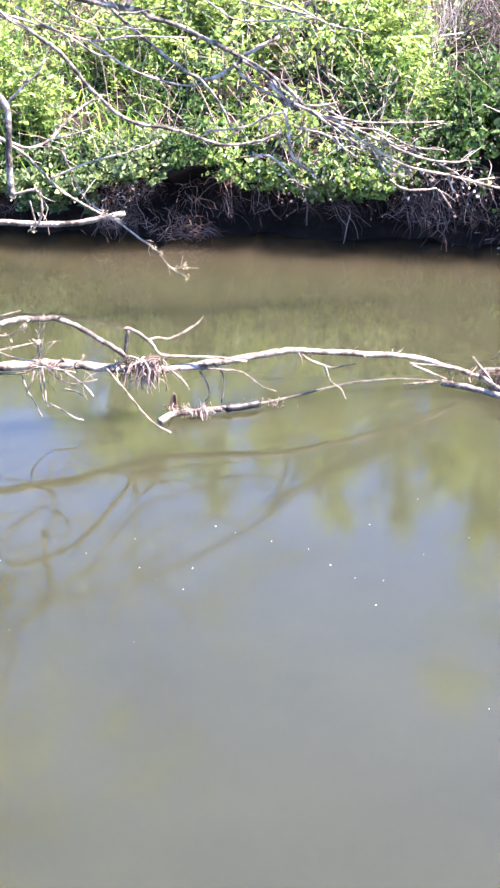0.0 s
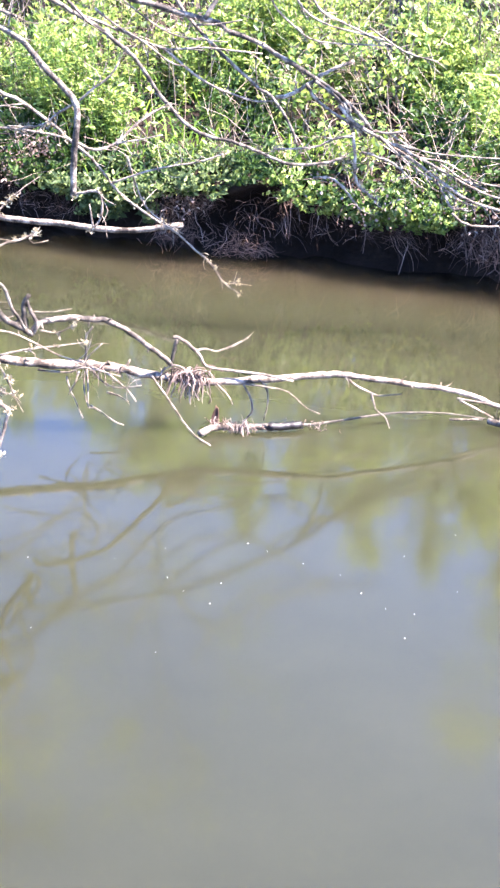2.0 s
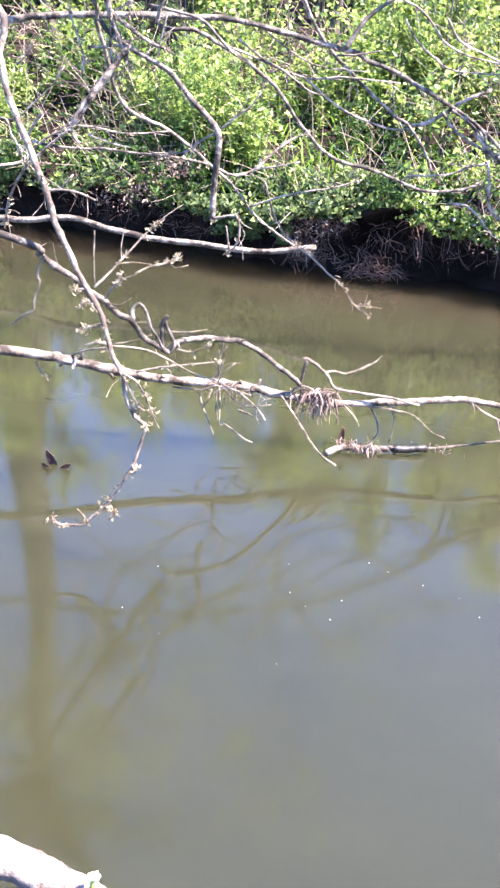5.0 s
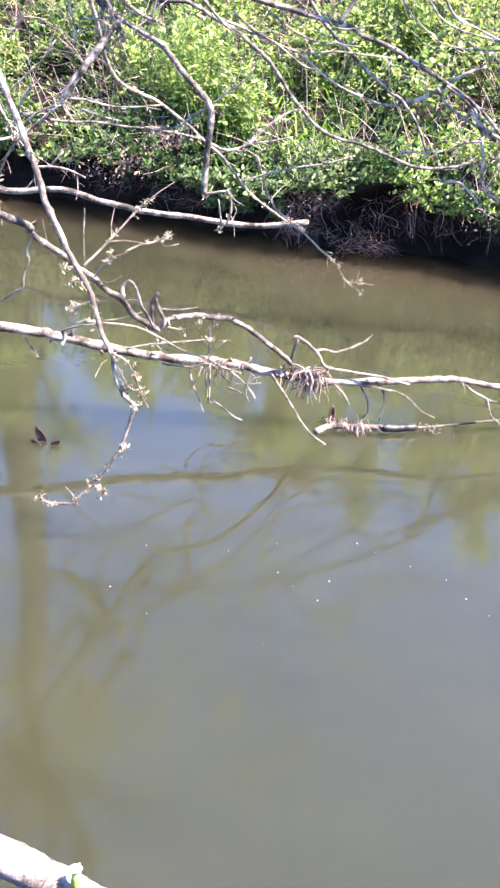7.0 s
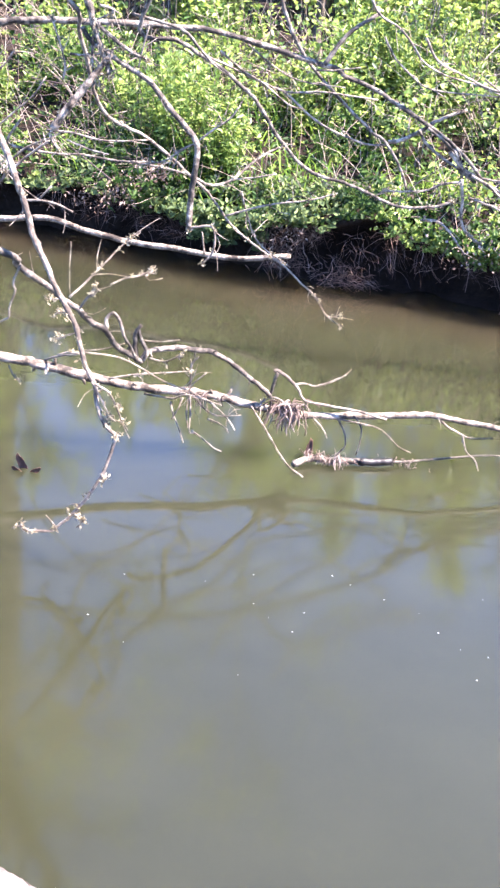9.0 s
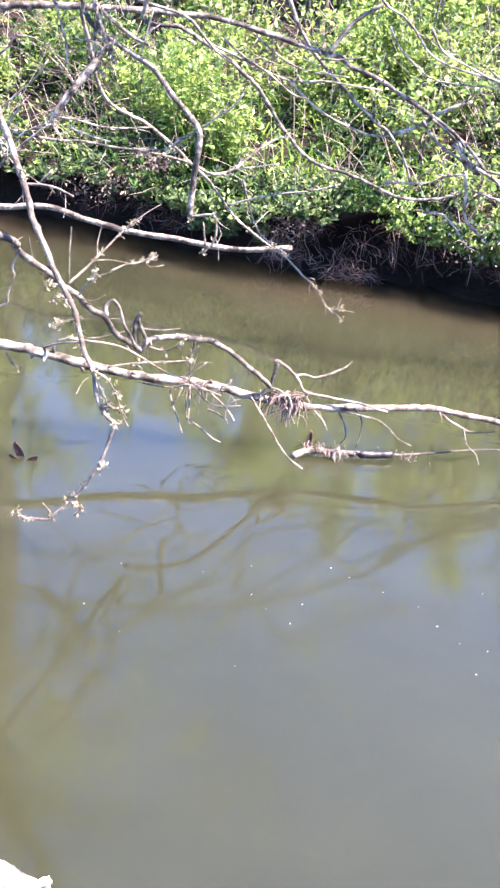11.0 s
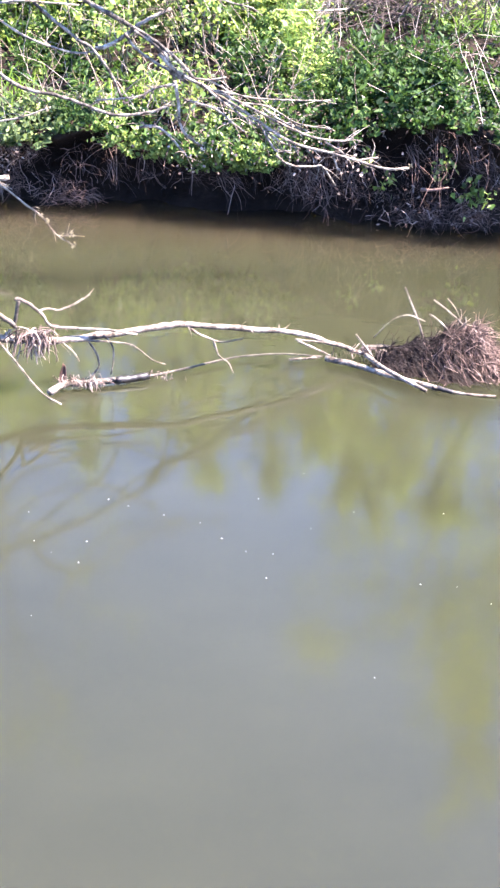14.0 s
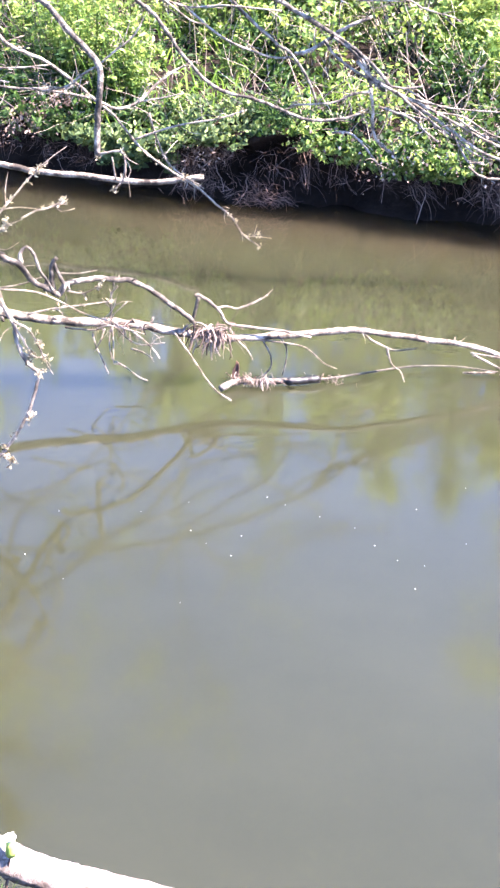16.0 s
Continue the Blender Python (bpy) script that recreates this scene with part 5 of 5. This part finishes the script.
branch(snag, "twig", [(-2.335, 7.000, 2.151), (-2.246, 7.000, 2.151), (-2.140, 7.000, 2.174), (-2.035, 7.000, 2.221)], 0.0091, 0.0055, buds=4, side=7)
branch(snag, "twig", [(-2.212, 7.000, 2.368), (-2.106, 7.000, 2.296), (-1.964, 7.000, 2.210), (-1.841, 7.000, 2.170)], 0.0144, 0.0090, WOOD_GREY, buds=4, side=8)
branch(snag, "twig", [(-2.194, 7.000, 2.274), (-2.193, 7.000, 2.145), (-2.174, 7.000, 1.982)], 0.0090, 0.0072, buds=4, side=8)
branch(snag, "twig", [(-2.160, 7.000, 2.450), (-2.072, 7.000, 2.425), (-2.194, 7.000, 2.354)], 0.0090, 0.0054, buds=4, side=5)
branch(snag, "twig", [(-2.401, 6.900, 1.705), (-2.418, 6.900, 1.662), (-2.361, 6.900, 1.584)], 0.0073, 0.0055, side=6)
branch(snag, "twig", [(-2.375, 7.000, 1.992), (-2.369, 7.000, 2.108), (-2.460, 7.000, 2.355)], 0.0064, 0.0055, side=6, buds=5)
branch(snag, "twig", [(-1.523, 7.000, 1.181), (-1.450, 6.991, 1.205), (-1.364, 6.982, 1.213), (-1.339, 6.970, 1.125), (-1.354, 6.961, 1.045), (-1.408, 6.950, 0.973)], 0.0091, 0.0073, buds=6, side=3)
branch(snag, "twig", [(-2.633, 6.600, 2.064), (-2.582, 6.600, 2.117), (-2.526, 6.600, 2.202)], 0.0071, 0.0053, side=3)
branch(snag, "twig", [(-1.901, 7.000, 2.118), (-1.881, 7.000, 2.234), (-1.848, 7.000, 2.365)], 0.0054, 0.0054, side=3)

# ---------------------------------------------------------------- driftwood and debris in the river


def driftwood(name, pts, r0, r1, label, mat=None, category="driftwood", group="driftwood caught by the fallen tree"):
    root = thing(name, label, category, pts[0], group)
    return root, branch(root, "stick", pts, r0, r1, mat or WOOD_PALE, 0, 0.3)


root, stick = driftwood("drift_stick", [(-0.599, 6.244, 0.030), (-0.518, 6.355, 0.030), (-0.386, 6.390, 0.030), (-0.253, 6.434, 0.030), (-0.134, 6.462, 0.030), (-0.028, 6.506, 0.030)], 0.0215, 0.0175, "broken bark-covered stick with a black wet end on the water", WOOD_GREY)
branch(stick, "wet_end", [(-0.215, 6.443, 0.031), (-0.150, 6.456, 0.031), (-0.08, 6.481, 0.031), (-0.018, 6.508, 0.031)], 0.0240, 0.0225, WET_BARK)
root, stick = driftwood("drift_stick", [(-0.066, 6.488, 0.030), (0.055, 6.541, 0.030), (0.161, 6.603, 0.030), (0.378, 6.738, 0.030), (0.526, 6.823, 0.030), (0.639, 6.863, 0.030), (0.864, 6.907, 0.030), (1.121, 6.879, 0.030)], 0.0085, 0.0045, "thin brown stick trailing across the water", TRUNK)
root, stick = driftwood("drift_log", [(1.132, 6.830, 0.040), (1.287, 6.755, 0.040), (1.451, 6.638, 0.040), (1.612, 6.523, 0.040), (1.824, 6.421, 0.030)], 0.0198, 0.0143, "pale drift log lying beside the debris heap")
branch(stick, "wet_end", [(1.76, 6.452, 0.032), (1.83, 6.418, 0.030), (1.88, 6.40, 0.028)], 0.0165, 0.0135, WET_BARK)
root, stick = driftwood("drift_log", [(1.376, 6.884, 0.100), (1.530, 6.909, 0.100), (1.635, 6.866, 0.100)], 0.0152, 0.0127, "short pale drift log under the debris heap")
root, stick = driftwood("drift_stick", [(0.895, 6.840, 0.020), (1.008, 6.862, 0.020), (1.104, 6.892, 0.020)], 0.0074, 0.0075, "short pale stick floating by the log")
root, stick = driftwood("drift_stick", [(1.804, 6.476, 0.010), (1.968, 6.406, 0.010), (2.155, 6.386, 0.010)], 0.0096, 0.0072, "brown flat stick floating at the heap", TWIG)
root, stick = driftwood("drift_log", [(1.376, 6.766, 0.100), (1.486, 6.559, 0.090), (1.601, 6.411, 0.080), (1.691, 6.331, 0.060)], 0.0148, 0.0116, "pale thin log across the drift log")
root, stick = driftwood("bank_log", [(-4.286, 9.30, 0.427), (-3.971, 9.286, 0.416), (-3.660, 9.272, 0.424), (-3.250, 9.253, 0.488), (-2.998, 9.241, 0.446), (-2.748, 9.229, 0.415), (-2.450, 9.215, 0.395), (-2.157, 9.201, 0.399), (-1.866, 9.187, 0.393), (-1.627, 9.175, 0.395), (-1.392, 9.163, 0.430), (-1.130, 9.150, 0.491)], 0.0262, 0.0219, "long pale branch lying along the far water edge", None, "log", "logs at the bank")
branch(stick, "twig", [(-1.85, 9.15, 0.40), (-1.87, 9.1, 0.60)], 0.0076, 0.0057)
HEAP_STICKS = [
    ([(1.74, 6.9, 0.26), (1.67, 6.9, 0.4), (1.61, 6.9, 0.52)], 0.0109, 0.0092),
    ([(2.03, 6.9, 0.27), (1.91, 6.9, 0.37), (1.81, 6.9, 0.44)], 0.0110, 0.0093),
    ([(1.89, 6.85, 0.28), (1.83, 6.85, 0.33), (1.78, 6.85, 0.36)], 0.0109, 0.0108),
    ([(1.99, 6.85, 0.26), (2.03, 6.85, 0.3), (2.02, 6.85, 0.35)], 0.0109, 0.0077),
    ([(1.51, 6.85, 0.28), (1.57, 6.85, 0.33), (1.65, 6.85, 0.35), (1.76, 6.85, 0.31)], 0.0061, 0.0062),
    ([(2.18, 6.9, 0.18), (2.28, 6.9, 0.09), (2.39, 6.9, 0.08)], 0.0095, 0.0080),
    ([(1.95, 6.9, 0.4), (2, 6.9, 0.32)], 0.0056, 0.0047),
]


def debris_heap(x, y):
    """A ragged mound of reeds, straw and mud caught on the fallen branch, with a low dark tail."""
    root = thing("debris_heap", "dark heap of flood straw and twigs caught on the branches", "debris", (x, y, 0))

    def top(u, v):
        h = 0.27 * math.exp(-((u + 0.03) / 0.17) ** 2 - (v / 0.15) ** 2) + 0.16 * math.exp(-((u - 0.20) / 0.14) ** 2 - (v / 0.15) ** 2)
        h += 0.15 * math.exp(-((u + 0.27) / 0.07) ** 2 - (v / 0.10) ** 2) + 0.13 * math.exp(-((u + 0.42) / 0.09) ** 2 - (v / 0.09) ** 2)
        return 1.02 * h * (1 + 0.34 * fbm(u * 11, v * 11, 1.0, 31.0)) - 0.012

    core = Soup()
    us, vs = np.linspace(-0.62, 0.50, 41), np.linspace(-0.30, 0.30, 21)
    verts = [(x + u, y + v, max(-0.05, top(u, v) * 0.88 + 0.02 * fbm(u * 20, v * 20, 1.0, 5.0))) for u in us for v in vs]
    core.add(verts, [(i * 21 + j, i * 21 + j + 1, (i + 1) * 21 + j + 1, (i + 1) * 21 + j) for i in range(40) for j in range(20)])
    part("mound", core.mesh("mound", EARTH), root, "dark wet mud core")
    straw, dark = Soup(), Soup()
    for _ in range(5200):
        u, v = rng.uniform(-0.56, 0.42), rng.normal() * 0.13
        h = top(u, v)
        if h < 0.015:
            continue
        # Near-black straw on the left and foot: the hollow's shade put into colour.
        shaded = u < -0.04 + 0.13 * rng.normal() or h < 0.09 * rng.random()
        if shaded and rng.random() < 0.45:
            continue
        e = 0.01
        slope = np.array(((top(u + e, v) - top(u - e, v)) / (2 * e), (top(u, v + e) - top(u, v - e)) / (2 * e)))
        way = np.array((0.75, -0.45, 0.0)) + rng.normal(size=3) * (0.55, 0.45, 0.0) - (*(slope * 0.25), 0.0)
        way[2] = float(way[:2] @ slope) + 0.10 * rng.random()
        line = bent((x + u, y + v, h + 0.016 * rng.random()), way, 0.05 + 0.17 * rng.random() ** 1.5, 0.8, 0.34, 4)
        line[:, 2] = np.maximum(line[:, 2], 0.004)
        r = 0.0011 + 0.0030 * rng.random() ** 3
        stalk(dark if shaded else straw, line, r, r * 0.6)
    for _ in range(150):
        u = rng.uniform(-0.14, 0.26)
        p = (x + u, y + 0.05 * rng.normal(), top(u, 0.0) + 0.01)
        stalk(straw, bent(p, rng.normal(size=3) * (0.8, 0.5, 0.4) + (0.2, 0, 0.7), 0.03 + 0.07 * rng.random(), 0.8, 0.3, 3), 0.0015, 0.0008)
    part("shaded_straw", dark.mesh("shaded_straw", SHADED_STRAW), root, "straw coloured dark for the shaded hollow of the heap", "stuff")
    part("straw", straw.mesh("straw", ROOT), root, "matted brown straw", "stuff")
    for pts, r0, r1 in HEAP_STICKS:
        a, b = np.array(pts[0]), np.array(pts[1])
        pts = [tuple(a - (b - a) / np.linalg.norm(b - a) * 0.10 - (0, 0, 0.03))] + pts
        branch(root, "stick", pts, r0 * 0.7, r1 * 0.66, TWIG, 0, 0.3)


debris_heap(1.99, 6.84)


def small_wrack(x, y, z, n, wide, low, label, thick=0.0045):
    """A small tuft of drift straw."""
    soup = Soup()
    for _ in range(n):
        a = np.array((x, y - 0.015, z)) + rng.normal(size=3) * (wide, 0.012, 0.018)
        line = bent(a, rng.normal(size=3) * (0.5, 0.4, 0.4) + (0, -0.25, -0.35), low * (0.35 + 0.9 * rng.random() ** 2), 2.2, 0.3, 6)
        line[:, 2] = np.maximum(line[:, 2], 0.005)
        r = 0.0014 + thick * rng.random() ** 3
        stalk(soup, line, r, r * 0.5)
    tagged(new("straw_wrack", soup.mesh("straw_wrack", WRACK)), label, "debris", "straw caught on branches", "stuff")


small_wrack(-0.70, 6.36, 0.36, 200, 0.06, 0.16, "pale straw bunch hanging on the fallen limb", 0.0075)
small_wrack(-1.22, 6.235, 0.40, 50, 0.09, 0.20, "fine pale rootlets hanging from the fallen limb")
small_wrack(-0.42, 6.375, 0.055, 170, 0.075, 0.06, "straw crusted on the floating stick")
small_wrack(0.03, 6.53, 0.035, 60, 0.06, 0.04, "straw caught behind the wet end of the stick")
small_wrack(1.40, 6.86, 0.10, 70, 0.10, 0.09, "dark straw caught where the limb enters the water")


def curled_flake(name, x, y, z, high, wide, lean, label, category, mat):
    """A curled, pointed flake standing on the water."""
    soup = Soup()
    verts = []
    for i in range(7):
        u = i / 6
        h = high * u
        for j in range(5):
            a = -1.0 + 2.0 * j / 4
            k = wide * (0.45 + 0.75 * math.sin(math.pi * min(1, 0.25 + 0.75 * u))) * (1 + 0.10 * rng.normal())
            verts.append((x + k * math.sin(a) + lean * h, y + 0.7 * k * math.cos(a) + 0.2 * h, z + h * (1 - 0.05 * abs(j - 2) * u + (0.07 * rng.normal() if i == 6 else 0.0))))
    soup.add(verts, [(i * 5 + j, i * 5 + j + 1, i * 5 + j + 6, i * 5 + j + 5) for i in range(6) for j in range(4)])
    ob = new(name, soup.mesh(name, mat))
    mod = ob.modifiers.new("thick", "SOLIDIFY")
    mod.thickness = 0.003
    tagged(ob, label, category)


curled_flake("bark_flake", -0.533, 6.36, 0.03, 0.125, 0.020, 0.1, "dark brown curled bark standing on the floating stick", "bark", DEAD_LEAF)
curled_flake("dead_leaf", -2.09, 5.64, -0.01, 0.095, 0.026, -0.5, "reddish brown dead leaf standing in the water", "leaf", DEAD_LEAF)
curled_flake("dead_leaf", -2.04, 5.61, -0.01, 0.05, 0.022, 1.0, "small reddish dead leaf floating beside the larger leaf", "leaf", DEAD_LEAF)
curled_flake("dead_leaf", -2.10, 5.60, -0.01, 0.035, 0.022, -1.3, "small reddish dead leaf lying beside the larger leaf", "leaf", DEAD_LEAF)


def foam_fleck(x, y, r):
    soup = Soup()
    n = 9
    ring = [(x + r * math.cos(2 * math.pi * j / n) * (0.7 + 0.6 * rng.random()), y + r * math.sin(2 * math.pi * j / n) * (0.7 + 0.6 * rng.random()), 0.001) for j in range(n)]
    soup.add(ring + [(x, y, 0.006)], [(j, (j + 1) % n, n) for j in range(n)])
    tagged(new("foam_fleck", soup.mesh("foam_fleck", FOAM)), "tiny white foam fleck floating on the water", "foam", "foam flecks on the water")


for k, (x, y) in enumerate(((-0.21, 5.08), (-0.11, 5.02), (0.07, 4.94), (0.25, 4.87), (0.35, 4.73), (0.46, 4.62), (0.59, 4.6), (0.8, 4.83), (0.54, 4.4), (-0.6, 4.95), (-0.55, 4.69),
                            (-0.46, 4.59), (-0.33, 4.51), (0.83, 5.38), (0.56, 5.11), (-0.82, 4.81), (-0.3, 4.69), (1.04, 4.99), (1.51, 4.99), (1.56, 4.21), (1.26, 4.36),
                            (1.43, 4.34), (0.93, 3.69), (-0.51, 4.1), (-1.28, 4.34), (-1.06, 4.18), (-1.22, 4.74))):
    foam_fleck(x, y, (0.0038, 0.0018, 0.0027, 0.0016)[k % 4])


# ---------------------------------------------------------------- the near bank: log, grass, flower
near = thing("near_log", "smooth pale peeled log leaning on the near bank", "log", (-0.55, 1.62, 1.1))
soup = Soup()
log_line = smooth_line([(-1.05, 1.48, 1.45), (-0.761, 1.560, 1.279), (-0.659, 1.590, 1.223), (-0.597, 1.608, 1.177), (-0.543, 1.624, 1.134), (-0.488, 1.639, 1.090), (-0.432, 1.654, 1.057), (-0.375, 1.669, 1.028), (-0.317, 1.683, 1.004), (-0.136, 1.727, 0.919), (0.182, 1.800, 0.786), (0.6, 1.88, 0.62)], 6)
tube(soup, log_line, 0.040, 0.033, 16, 0.05)
part("log", soup.mesh("log", LOG_WHITE), near)
for k in (13, 19, 27):
    p, w = log_line[k], log_line[k + 1] - log_line[k]
    ring = Soup()
    tube(ring, [p - w * 0.04, p, p + w * 0.04], 0.0394, 0.0394, 16, 0.0)
    part("bark_ring", ring.mesh("bark_ring", TRUNK), near, "dark bark ring on the log")

tuft = Soup()
for _ in range(46):
    b = np.array((-0.60 + rng.normal() * 0.035, 1.55 + rng.normal() * 0.02, 0.86))
    h = 0.16 + 0.12 * rng.random()
    lean = rng.normal(size=2) * 0.03 + (0.012, 0.0)
    m, t = b + (lean[0] * 0.4, lean[1] * 0.4, h * 0.6), b + (lean[0] * 1.5, lean[1] * 1.5, h)
    a = rng.random() * np.pi
    o = np.array((np.cos(a), np.sin(a), 0)) * 0.0055
    tuft.add([b - o, b + o, m + o * 0.8, m - o * 0.8, t], [(0, 1, 2, 3), (3, 2, 4)])
tagged(new("grass_tuft", tuft.mesh("grass_tuft", GRASS)), "green grass blades beside the peeled log", "grass", kind="stuff")

flower = thing("flower_bud", "pale closed flower on a dark stalk by the log", "flower", (-0.52, 1.60, 0.85))
soup = Soup()
tube(soup, smooth_line([(-0.530, 1.590, 0.85), (-0.524, 1.600, 1.033), (-0.518, 1.600, 1.107), (-0.509, 1.600, 1.168)], 4), 0.0032, 0.0026, 6)
part("stalk", soup.mesh("stalk", ROOT), flower)
hx, hy, hz = -0.508, 1.600, 1.168
soup = Soup()
tube(soup, [(hx, hy, hz), (hx, hy, hz + 0.012), (hx, hy, hz + 0.028), (hx, hy, hz + 0.040)], 0.0105, 0.0085, 8, 0.2)
part("calyx", soup.mesh("calyx", SEPAL), flower)
for k in range(14):
    a = 2 * math.pi * k / 14
    b = np.array((hx, hy, hz + 0.039))
    soup = Soup()
    stalk(soup, [b, b + (0.006 * math.cos(a), 0.006 * math.sin(a), 0.008), b + (0.013 * math.cos(a), 0.013 * math.sin(a), 0.011 + 0.006 * rng.random())], 0.0035, 0.002)
    part("petal", soup.mesh("petal", PETAL), flower)
